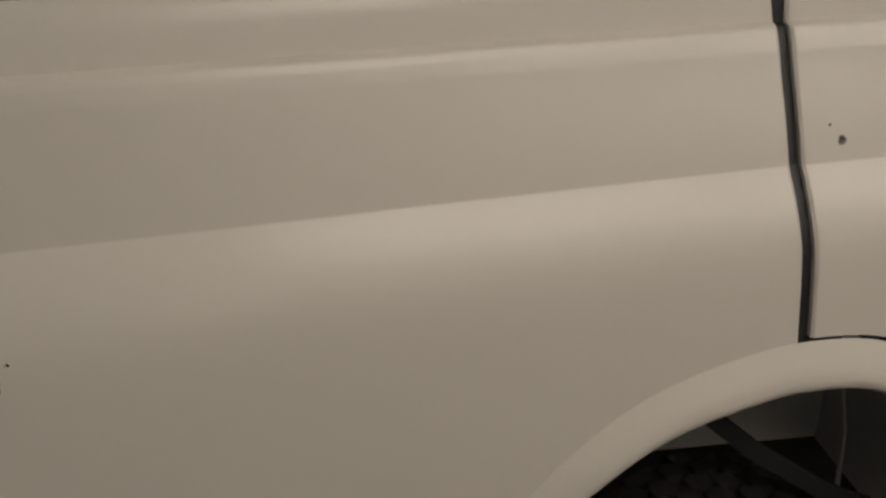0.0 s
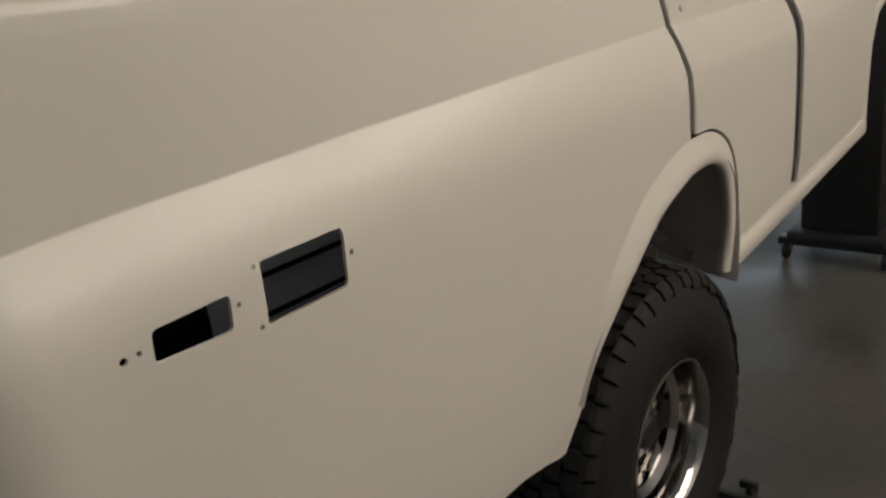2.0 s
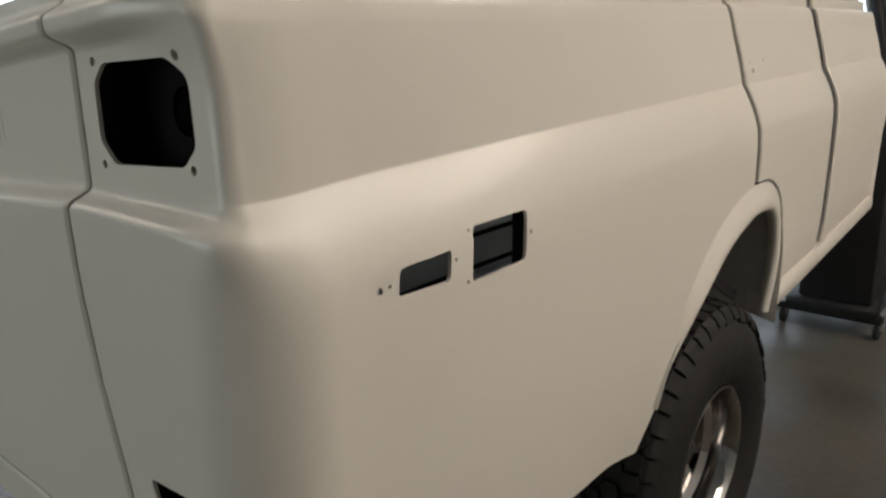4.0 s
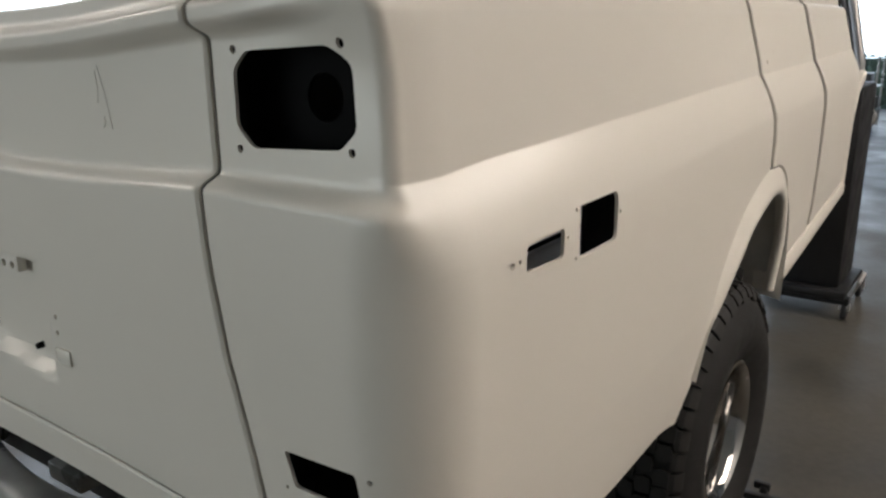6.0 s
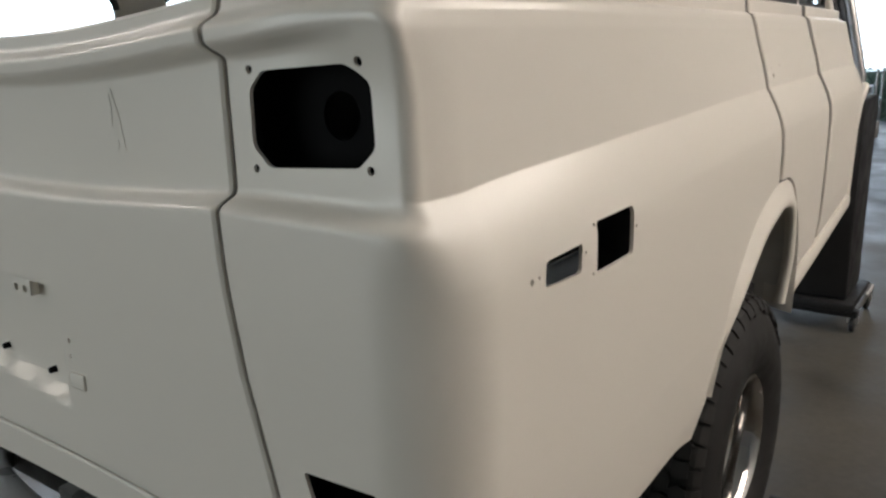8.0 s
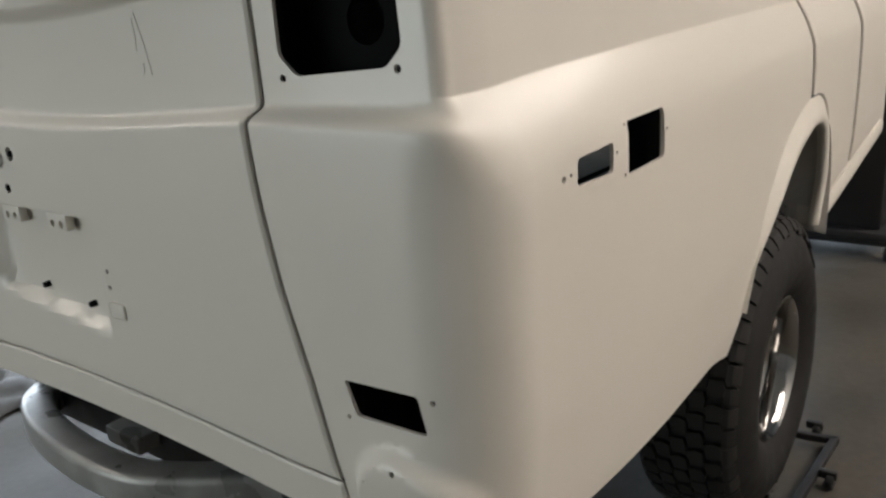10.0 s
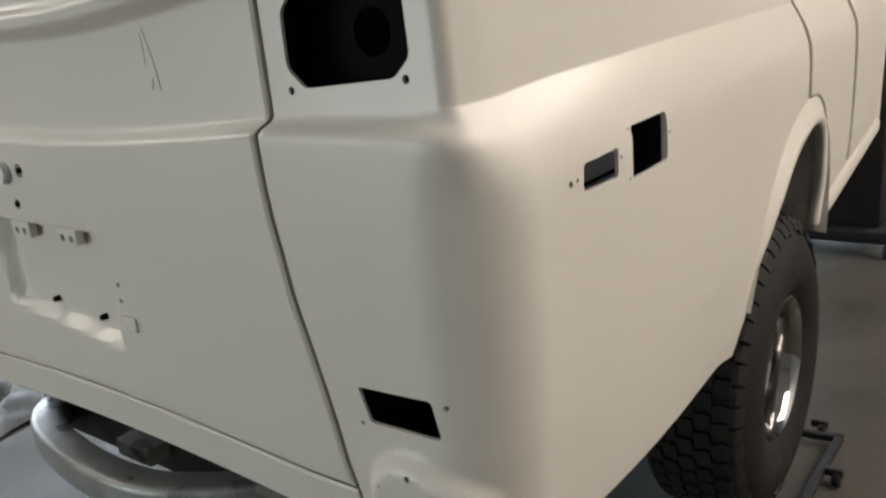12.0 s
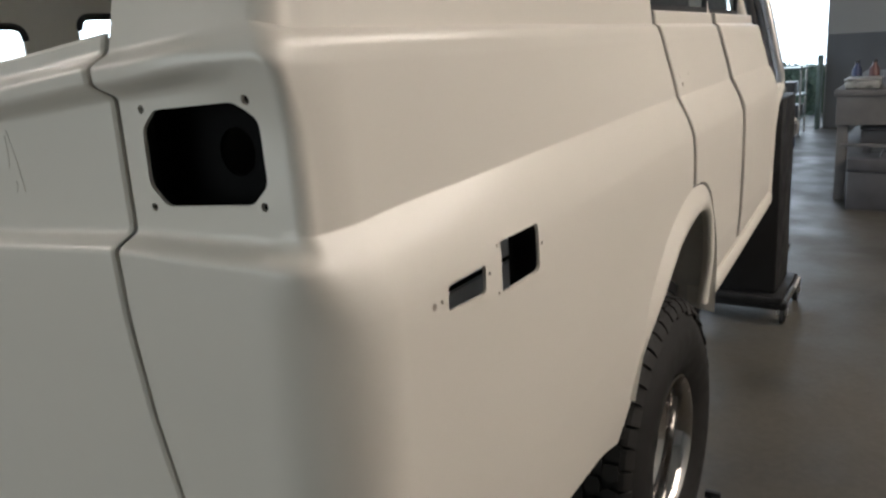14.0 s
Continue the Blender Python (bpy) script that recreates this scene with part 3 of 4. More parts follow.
ends = [[shelf_bm.verts.new((x, y, z)) for y, z in ledge] for x in (0.36, 0.52, 0.68, 0.84)]
for ra, rb in zip(ends, ends[1:]):
    for k in range(len(ledge)):
        shelf_bm.faces.new((ra[k], ra[(k + 1) % len(ledge)], rb[(k + 1) % len(ledge)], rb[k]))
car_part("wheel_house", shelf_bm, INNER, "glossy pale wheel house inside the flank", smooth=60)
# added black boards that put shade behind the flank cut-outs
car_part("shade_board", B(0.535, 0.66, 0.100, 0.110, 0.86, 1.12, bevel=0.003), DARKHOLE, "black board standing in for shade inside the body")
car_part("shade_board", B(0.10, 0.36, 0.24, 0.25, 0.64, 1.05, bevel=0.003), DARKHOLE, "black board standing in for shade inside the body")
# lamp backing and the sheet behind it, coloured black to paint in the shade
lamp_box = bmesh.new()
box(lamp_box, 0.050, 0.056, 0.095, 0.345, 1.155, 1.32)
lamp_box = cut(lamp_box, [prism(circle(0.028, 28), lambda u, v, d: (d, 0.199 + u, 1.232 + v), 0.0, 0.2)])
car_part("lamp_backing", lamp_box, DARKHOLE, "lamp backing with a round hole, blackened for shade")
car_part("shade_sheet", B(0.12, 0.13, 0.10, 0.40, 0.60, 1.33), DARKHOLE)
# black backings and strips set in the panel gaps so the seams look shaded
car_part("door_gap_backing", B(DOOR_SEAM - 0.05, DOOR_SEAM + 0.05, 0.12, 0.16, 0.93, 1.39), SEAL_AND_GAP, "black backing for the shade in the door gap")
car_part("door_gap_backing", B(DOOR_FRONT - 0.06, DOOR_FRONT + 0.06, 0.165, 0.20, 0.66, 1.39), SEAL_AND_GAP, "black backing for the shade in the door gap")
for seam, z0 in ((DOOR_SEAM, 0.94), (DOOR_FRONT, 0.67)):
    car_part("door_gap_shade", panel(z0, 1.388, columns_between(lambda z: s_x(seam - 0.06), lambda z: s_x(seam + 0.06), 4), thick=0.003, extra=lambda s, z: 0.006), SEAL_AND_GAP, "black strip painting shade into the door gap")
car_part("gate_gap_shade", panel(0.67, 1.368, columns_between(lambda z: s_y(gate_y(z) + 0.02), lambda z: s_y(gate_y(z) - 0.02), 4), thick=0.003, extra=lambda s, z: 0.009), SEAL_AND_GAP, "black strip painting shade into the tailgate gap")
# black sheets that paint shade in behind the tailgate gap
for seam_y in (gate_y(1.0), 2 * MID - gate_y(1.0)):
    car_part("gate_shade_sheet", cut(B(0.030, 0.050, seam_y - 0.10, seam_y + 0.10, 0.60, 1.335), [B(0, 0.1, 0.08, 0.312, 1.16, 1.31), B(0, 0.1, 2 * MID - 0.312, 2 * MID - 0.08, 1.16, 1.31), B(0, 0.1, 0.08, 0.25, 0.7, 0.84)]), DARKHOLE)
car_part("rear_crossmember", B(0.15, 0.19, 0.44, 1.50, 0.36, 0.598, bevel=0.006), BLACKM, "black rear chassis crossmember")
car_part("floor_pan", B(0.06, 3.2, 0.36, 2 * MID - 0.36, 0.60, 0.64), BLACKM, "black underbody floor")
for fy in (0.42, 2 * MID - 0.42):
    car_part("frame_rail", B(0.20, 4.2, fy - 0.04, fy + 0.04, 0.47, 0.59, bevel=0.008), BLACKM, "black chassis rail")
car_part("axle", rod(bmesh.new(), (1.265, 0.2, 0.314), (1.265, 2 * MID - 0.2, 0.314), 0.045), BLACKM, "black rear axle tube")
for sy in (0.40, 2 * MID - 0.40):
    car_part("leaf_spring", sweep(bmesh.new(), [(0.55 + 0.08 * k, sy, 0.47 - 0.07 * math.sin(math.pi * k / 15)) for k in range(16)], [(-0.03, -0.02), (0.03, -0.02), (0.03, 0.02), (-0.03, 0.02)]), BLACKM, "black leaf spring")

# greenhouse
def post(path, w, d):
    return sweep(bmesh.new(), path, rounded([(-w, -d), (w, -d), (w, d), (-w, d)], 0.012, 3), up=(0, 1, 0))


for flip in (False, True):
    f = mirror if flip else (lambda b: b)
    gl = 0.112
    # corner post, broad and rounded, that runs on from the quarter panel
    def corner_post():
        bm = bmesh.new()
        rings = []
        for z, sh in ((1.4405, 0.0), (1.46, 0.004), (1.50, 0.012), (1.65, 0.06), (1.78, 0.10)):
            ring = []
            for k in range(0, 17):
                s = s_y(0.32) + (s_x(0.30) - s_y(0.32)) * k / 16
                p = skin(s, min(z, 1.5), 0.0)
                p.x += sh * (1 - k / 16) * 0.8
                p.y += sh * (k / 16)
                p.z = z
                ring.append(bm.verts.new(p))
            for k in range(16, -1, -1):
                s = s_y(0.32) + (s_x(0.30) - s_y(0.32)) * k / 16
                p = skin(s, min(z, 1.5), 0.05)
                p.x += sh * (1 - k / 16) * 0.8
                p.y += sh * (k / 16)
                p.z = z
                ring.append(bm.verts.new(p))
            rings.append(ring)
        m = len(rings[0])
        for a, b in zip(rings, rings[1:]):
            for k in range(m):
                bm.faces.new((a[k], a[(k + 1) % m], b[(k + 1) % m], b[k]))
        bm.faces.new(rings[0]), bm.faces.new(rings[-1])
        return bm
    car_part("corner_post", f(corner_post()), PAINT, smooth=40)
    car_part("window_rail", f(B(0.28, 1.335, 0.128, 0.165, 1.398 - 0.1 * flip, 1.414 - 0.1 * flip, bevel=0.004)), PAINT)
    car_part("door_rail", f(B(1.352, 2.072, 0.160, 0.200, 1.380, 1.392, bevel=0.004)), PAINT)
    car_part("door_rail", f(B(2.118, 2.95, 0.228, 0.260, 1.380, 1.392, bevel=0.004)), PAINT)
    for x, ya in ((1.34, 0.135), (2.095, 0.180)):
        car_part("door_post", f(post([(x, ya + 0.02, 1.39), (x + 0.01, ya + 0.06, 1.60), (x + 0.02, ya + 0.11, 1.80)], 0.022, 0.028)), PAINT, smooth=50)
    car_part("windscreen_post", f(post([(2.98, 0.25, 1.35), (2.82, 0.28, 1.58), (2.68, 0.30, 1.80)], 0.024, 0.026)), PAINT, smooth=50)
    for x0, x1, y in ((0.32, 1.31, 0.165), (1.375, 2.07, 0.180), (2.12, 2.80, 0.240)):
        pane = part("side_window", f(B(x0, x1, y, y + 0.005, 1.40 - 0.1 * (flip and x0 < 1), 1.78)), GLASS)
        pane.parent = suv
        pane.matrix_parent_inverse = suv.matrix_world.inverted()
        pane.visible_shadow = False
        rub = cut(B(x0 - 0.012, x1 + 0.012, y - 0.006, y + 0.011, 1.395, 1.79), [B(x0 + 0.008, x1 - 0.008, y - 0.1, y + 0.1, 1.412, 1.77)])
        car_part("window_seal", f(rub) if not (flip and x0 < 1) else mirror(B(x0, x1, y - 0.004, y + 0.009, 1.77, 1.785)), SEAL_AND_GAP, "black rubber window seal", pane)
holes = ((0.12, 0.592, 1.443), (0.745, 1.62, 1.466), (1.80, 2.7, 1.466))
lining = cut(B(0.09, 2.75, 2 * MID - 0.235, 2 * MID - 0.225, 1.27, 1.79), [prism(rounded([(a, 1.22), (c, 1.22), (c, h), (a, h)], 0.035), lambda u, v, d: (u, d, v), 1.2, 1.7) for a, c, h in holes])
car_part("side_lining", lining, PAINT, "cream inner side lining")
for a, c, h in holes:
    ring = rounded([(a, 1.28), (a, h), (c, h), (c, 1.28)], 0.035)
    car_part("opening_seal", sweep(bmesh.new(), [(u, 2 * MID - 0.238, v) for u, v in ring[6:18]], circle(0.009, 8), up=(0, 1, 0)), SEAL_AND_GAP, "black rubber edge seal")
car_part("roof", B(0.06, 2.78, 0.20, 2 * MID - 0.20, 1.78, 1.87, bevel=0.04, seg=4), PAINT, "cream roof")
car_part("bulkhead", B(2.96, 3.0, 0.25, 2 * MID - 0.25, 0.62, 1.36, bevel=0.01), INNER)
# added blocker: keeps daylight from showing through the door windows
car_part("windscreen_blocker", B(2.90, 2.912, 0.30, 2 * MID - 0.30, 1.36, 1.78, bevel=0.003), GREYBOX, "added dark sheet blocking daylight through the windscreen opening")


# ---- wheels ----
def tyre_mesh(R=0.384, W=0.270):
    h = W / 2
    side = [(0.166, h - 0.048), (0.184, h - 0.028), (0.215, h - 0.010), (0.250, h - 0.001), (0.275, h), (0.300, h - 0.006), (0.322, h - 0.016), (0.346, h - 0.029), (R - 0.019, h - 0.050), (R - 0.014, h - 0.075)]
    prof = [(r, -y) for r, y in side] + [(R - 0.010, 0)] + side[::-1]
    return lathe(bmesh.new(), prof, 72, closed=True)


def tread_mesh(R=0.384, W=0.270, n=48):
    """Offset rows of five- and six-sided blocks and the shoulder lugs, as solid lugs on the carcass."""
    bm = bmesh.new()
    rng = random.Random(4)
    rows = [(-0.076, 0.034, 0.0), (-0.038, 0.034, 0.5), (0.0, 0.034, 0.0), (0.038, 0.034, 0.5), (0.076, 0.034, 0.0)]
    for y, w, ph in rows:
        for k in range(n):
            a0 = 2 * math.pi * (k + ph + 0.10 * rng.uniform(-1, 1)) / n
            da = 2 * math.pi / n * 0.43
            jut = rng.uniform(0.25, 0.5)
            outline = [(-0.52, -0.72), (0.0, -1.0 + 0.2 * jut), (0.52, -0.70), (0.60, 0.15), (0.40, 0.92), (-0.10, 0.78 + 0.2 * jut), (-0.55, 0.85), (-0.60, 0.0)]
            if (k + int(y * 100)) % 2:
                outline = [(-u, -v) for u, v in outline]
            top, bot = [], []
            for u, v in outline:
                for lst, r, sc in ((top, R, 1.0), (bot, R - 0.014, 1.03)):
                    aa, y2 = a0 + da * v * sc, y + u * w * sc * 0.9
                    crown = 0.8 * y2 * y2
                    lst.append(bm.verts.new(((r - crown) * math.cos(aa), y2, (r - crown) * math.sin(aa))))
            bm.faces.new(top)
            m = len(top)
            for i in range(m):
                bm.faces.new((top[i], bot[i], bot[(i + 1) % m], top[(i + 1) % m]))
    for side in (-1, 1):
        for k in range(n):
            a0 = 2 * math.pi * (k + (0.25 if side < 0 else 0.75)) / n
            da = 2 * math.pi / n * (0.44 if k % 2 else 0.38)
            lo = 0.030 if k % 2 else 0.022
            sec = [(R - 0.009, 0.093), (R - 0.015, 0.104), (R - 0.028, 0.112), (R - lo - 0.014, 0.1165), (R - lo - 0.022, 0.106), (R - 0.030, 0.093)]
            a_ring = [bm.verts.new((r * math.cos(a0 - da), side * y, r * math.sin(a0 - da))) for r, y in sec]
            b_ring = [bm.verts.new((r * math.cos(a0 + da), side * y, r * math.sin(a0 + da))) for r, y in sec]
            for i in range(6):
                bm.faces.new((a_ring[i], a_ring[(i + 1) % 6], b_ring[(i + 1) % 6], b_ring[i]))
            bm.faces.new(a_ring), bm.faces.new(b_ring)
    return bm


def deeper(bm):
    """The rim is smaller than the tyre's bead and sits well inside it."""
    bmesh.ops.transform(bm, matrix=Matrix.Translation((0, 0.016, 0)) @ Matrix.Diagonal((0.92, 1, 0.92, 1)), verts=bm.verts)
    return bm


def rim_mesh():
    prof = [(0.200, -0.128), (0.202, -0.122), (0.196, -0.116), (0.184, -0.112), (0.180, -0.100), (0.179, -0.060), (0.158, -0.050), (0.156, 0.03), (0.177, 0.06), (0.188, 0.11), (0.193, 0.12), (0.189, 0.124), (0.181, 0.112), (0.168, 0.06), (0.149, 0.03), (0.150, -0.050), (0.170, -0.064), (0.173, -0.104), (0.182, -0.120), (0.193, -0.130)]
    return deeper(lathe(bmesh.new(), prof, 72, closed=True))


def disc_mesh():
    prof = [(0.154, 0.000), (0.144, -0.018), (0.122, -0.030), (0.090, -0.032), (0.077, -0.022), (0.054, -0.016), (0.001, -0.016), (0.001, -0.008), (0.054, -0.008), (0.077, -0.014), (0.090, -0.024), (0.122, -0.022), (0.140, -0.012), (0.149, 0.004)]
    bm = lathe(bmesh.new(), prof, 64, closed=True)
    bmesh.ops.holes_fill(bm, edges=bm.edges)
    tools = []
    for k in range(10):
        a = 2 * math.pi * k / 10
        tools.append(prism(circle(0.016, 16), lambda u, v, d, a=a: (0.119 * math.cos(a) + u, d, 0.119 * math.sin(a) + v), -0.2, 0.1))
    return deeper(cut(bm, tools))


def wheel(at, flip=False):
    root = car_part("wheel", disc_mesh(), CHROME, "polished steel wheel disc with round holes")
    root.matrix_parent_inverse = suv.matrix_world.inverted()
    root.matrix_basis = pose(*at, 0, 0, 180 if flip else 0)
    for name, bm, m, label, sm in (("tyre", tyre_mesh(), RUBBER, "black all-terrain tyre", 40), ("tread", tread_mesh(), TREAD, "worn chunky tread blocks", 20), ("rim", rim_mesh(), CHROME, "polished rim", 40)):
        ob = part(name, bm, m, smooth=sm)
        ob.parent = root
        ob["label"] = label
    hub = part("hub", lathe(bmesh.new(), [(0.001, -0.054), (0.030, -0.054), (0.040, -0.046), (0.043, 0.006), (0.001, 0.006)], 28), BLACKM)
    hub.parent = root
    for k in range(6):
        a = 2 * math.pi * k / 6 + 0.2
        nut = part("wheel_nut", rod(bmesh.new(), (0.066 * math.cos(a), 0.000, 0.066 * math.sin(a)), (0.066 * math.cos(a), -0.022, 0.066 * math.sin(a)), 0.011, 0.008, 6), CHROME)
        nut.parent = root
    return root


wheel((1.265, 0.146, 0.314))
wheel((1.265, 2 * MID - 0.146, 0.314), True)

# towing bumper: a worn silver bow under the tailgate
bow = [(0.20, 0.60, 0.455), (0.125, 0.70, 0.452), (0.065, 0.80, 0.45), (0.028, 0.90, 0.45), (0.022, 1.06, 0.45), (0.048, 1.25, 0.45), (0.095, 1.37, 0.45), (0.16, 1.42, 0.45)]
bow3 = [Vector(p) for p in bow]
fine_bow = []
for i in range(len(bow3) - 1):
    p = [bow3[max(0, min(len(bow3) - 1, k))] for k in (i - 1, i, i + 1, i + 2)]
    for j in range(6):
        t = j / 6
        fine_bow.append(0.5 * (2 * p[1] + (p[2] - p[0]) * t + (2 * p[0] - 5 * p[1] + 4 * p[2] - p[3]) * t * t + (3 * p[1] - p[0] - 3 * p[2] + p[3]) * t ** 3))
car_part("tow_bumper", sweep(bmesh.new(), [*fine_bow, bow3[-1]], rounded([(-0.036, -0.07), (0.036, -0.07), (0.036, 0.0), (-0.036, 0.0)], 0.016, 4)), SILVER, "worn silver tow bumper bow", smooth=60)
car_part("bumper_bracket", B(0.10, 0.40, 0.98, 1.10, 0.40, 0.44, bevel=0.006), SILVER)

# ---- around the car ----
def stand():
    x0, x1, y0, y1 = 3.42, 3.78, 0.142, 0.46
    t = thing("support_stand", "black steel support tower on castors in the empty front wheel arch", "stand", ((x0 + x1) / 2, (y0 + y1) / 2, GROUND))

    def add(name, bm, m, label=""):
        ob = part(name, bm, m)
        ob.parent = t
        ob.matrix_parent_inverse = t.matrix_world.inverted()
        if label:
            ob["label"] = label
        return ob
    g = GROUND
    add("column", B(x0, x1, y0, y1, g + 0.14, 1.02, bevel=0.012), BLACKM)
    add("base_plate", B(x0 - 0.06, x1 + 0.06, y0 - 0.04, y1 + 0.04, g + 0.10, g + 0.14, bevel=0.008), BLACKM)
    for lx in (x0 - 0.02, x1 + 0.02):
        add("outrigger", B(lx - 0.03, lx + 0.03, y0 - 0.06, y1 + 0.08, g + 0.075, g + 0.11, bevel=0.006), BLACKM)
        for ly in (y0 - 0.04, y1 + 0.05):
            add("castor", lathe_at(lx, ly, g + 0.037), BLACKM, "black castor wheel")
            add("castor_fork", B(lx - 0.012, lx + 0.012, ly - 0.024, ly + 0.024, g + 0.045, g + 0.08, bevel=0.004), STEEL)
    add("lever", sweep(bmesh.new(), [(x0 - 0.05, y0 - 0.06, g + 0.13), (x0 - 0.05, y0 - 0.09, g + 0.20), (x0 + 0.02, y0 - 0.10, g + 0.23)], circle(0.012, 8)), STEEL, "bare steel foot lever")
    return t


def lathe_at(x, y, z):
    bm = lathe(bmesh.new(), [(0.001, -0.013), (0.030, -0.013), (0.037, -0.008), (0.037, 0.008), (0.030, 0.013), (0.001, 0.013)], 20)
    bmesh.ops.translate(bm, vec=(x, y, z), verts=bm.verts)
    return bm


stand()


def dolly():
    g = GROUND
    t = thing("wheel_dolly", "black steel wheel dolly arm on castors beside the tyre", "dolly", (1.60, -0.02, g))

    def add(name, bm, m, label=""):
        ob = part(name, bm, m)
        ob.parent = t
        ob.matrix_parent_inverse = t.matrix_world.inverted()
        if label:
            ob["label"] = label
    flat = rounded([(-0.011, -0.010), (0.011, -0.010), (0.011, 0.010), (-0.011, 0.010)], 0.003, 2)
    add("arm", sweep(bmesh.new(), [(1.10, -0.018, g + 0.03), (1.17, -0.026, g + 0.03), (1.38, -0.036, g + 0.03), (1.605, -0.046, g + 0.03)], flat), BLACKM)
    add("cross_bar", sweep(bmesh.new(), [(1.605, -0.055, g + 0.03), (1.59, 0.02, g + 0.03), (1.59, 0.16, g + 0.03)], flat), BLACKM)
    for cx, cy in ((1.40, -0.078), (1.645, 0.01)):
        wheel_bm = lathe(bmesh.new(), [(0.001, -0.011), (0.018, -0.011), (0.023, -0.007), (0.023, 0.007), (0.018, 0.011), (0.001, 0.011)], 18)
        bmesh.ops.translate(wheel_bm, vec=(cx, cy, g + 0.0235), verts=wheel_bm.verts)
        add("castor", wheel_bm, BLACKM, "black castor wheel")
        add("castor_fork", B(cx - 0.010, cx + 0.010, cy - 0.016, cy + 0.030, g + 0.030, g + 0.052, bevel=0.003), BLACKM)


dolly()


def bench():
    """Timber workbench along the right-hand side, with a shelf under its top."""
    g = GROUND
    x0, x1, y0, y1, top = 6.6, 9.6, -0.55, 0.26, 0.90
    t = thing("workbench", "pale timber workbench with a deep front and a low shelf", "workbench", ((x0 + x1) / 2, (y0 + y1) / 2, g))

    def add(name, bm, m, label=""):
        ob = part(name, bm, m)
        ob.parent = t
        ob.matrix_parent_inverse = t.matrix_world.inverted()
        if label:
            ob["label"] = label
    add("top", B(x0, x1, y0, y1, g + top - 0.05, g + top, bevel=0.006), WOOD)
    add("drawer_front", B(x0 + 0.02, x0 + 0.05, y0 + 0.02, y1 - 0.02, g + 0.62, g + top - 0.052, bevel=0.004), WOOD)
    add("apron", B(x0 + 0.06, x1 - 0.02, y1 - 0.05, y1 - 0.02, g + 0.66, g + top - 0.052, bevel=0.004), WOOD)
    for lx in (x0 + 0.06, x1 - 0.12):
        for ly in (y0 + 0.03, y1 - 0.11):
            add("leg", B(lx, lx + 0.08, ly, ly + 0.08, g + 0.001, g + top - 0.052, bevel=0.005), WOOD)
    add("shelf", B(x0 + 0.05, x1 - 0.03, y0 + 0.04, y1 - 0.06, g + 0.44, g + 0.465, bevel=0.003), WOOD)


bench()


def simple_box(name, label, cat, x0, x1, y0, y1, z0, z1, m, lid=None, handle=False, group=""):
    t = thing(name, label, cat, ((x0 + x1) / 2, (y0 + y1) / 2, z0), group)

    def add(pn, bm, mm):
        ob = part(pn, bm, mm)
        ob.parent = t
        ob.matrix_parent_inverse = t.matrix_world.inverted()
    zl = z1 - 0.25 * (z1 - z0)
    add("body", B(x0, x1, y0, y1, z0 + 0.001, zl, bevel=0.012), m)
    add("lid", B(x0 - 0.008, x1 + 0.008, y0 - 0.008, y1 + 0.008, zl + 0.001, z1, bevel=0.012), lid or m)
    if handle:
        ym = (y0 + y1) / 2
        add("handle", sweep(bmesh.new(), [((x0 + x1) / 2, ym - 0.09, z1 - 0.004), ((x0 + x1) / 2, ym - 0.07, z1 + 0.045), ((x0 + x1) / 2, ym + 0.07, z1 + 0.045), ((x0 + x1) / 2, ym + 0.09, z1 - 0.004)], circle(0.012, 8), up=(1, 0, 0)), GREYBOX)
    return t


G = GROUND
simple_box("tool_case", "dark grey plastic tool case standing under the bench", "tool case", 6.25, 6.62, -0.50, 0.10, G, G + 0.40, GREYBOX, handle=True)
simple_box("storage_box", "black storage box on the bench shelf", "box", 6.72, 7.1, -0.30, 0.06, G + 0.466, G + 0.60, GREYBOX)
simple_box("parts_box", "grey parts box lying on the workbench", "box", 6.72, 7.05, -0.05, 0.20, G + 0.901, G + 0.98, SILVER)
simple_box("parts_box", "dark case on the workbench", "box", 7.3, 7.7, -0.45, -0.15, G + 0.901, G + 1.10, GREYBOX)


def bottle(x, y, z, r, h, m, label):
    t = thing("bottle", label, "bottle", (x, y, z))
    for nm, bm, mm in (("body", lathe_z([(0.001, 0.0), (r, 0.0), (r, 0.62 * h), (0.4 * r, 0.82 * h), (0.4 * r, 0.9 * h), (0.001, 0.9 * h)]), m), ("cap", lathe_z([(0.001, 0.9 * h), (0.46 * r, 0.9 * h), (0.42 * r, h), (0.001, h)]), BLACKM)):
        ob = part(nm, bm, mm)
        ob.parent = t


def lathe_z(profile, n=24):
    bm = bmesh.new()
    rings = [[bm.verts.new((r * math.cos(2 * math.pi * k / n), r * math.sin(2 * math.pi * k / n), z)) for k in range(n)] for r, z in profile]
    for a, b in zip(rings, rings[1:]):
        for k in range(n):
            bm.faces.new((a[k], a[(k + 1) % n], b[(k + 1) % n], b[k]))
    return bm


REDP = mat("red_plastic", (0.12, 0.05, 0.045), 0.4, vary=0.1)
bottle(7.15, 0.02, G + 0.901, 0.04, 0.21, REDP, "reddish plastic bottle on the workbench")
bottle(7.25, 0.16, G + 0.901, 0.04, 0.2, BLUEM, "dark blue bottle on the workbench")


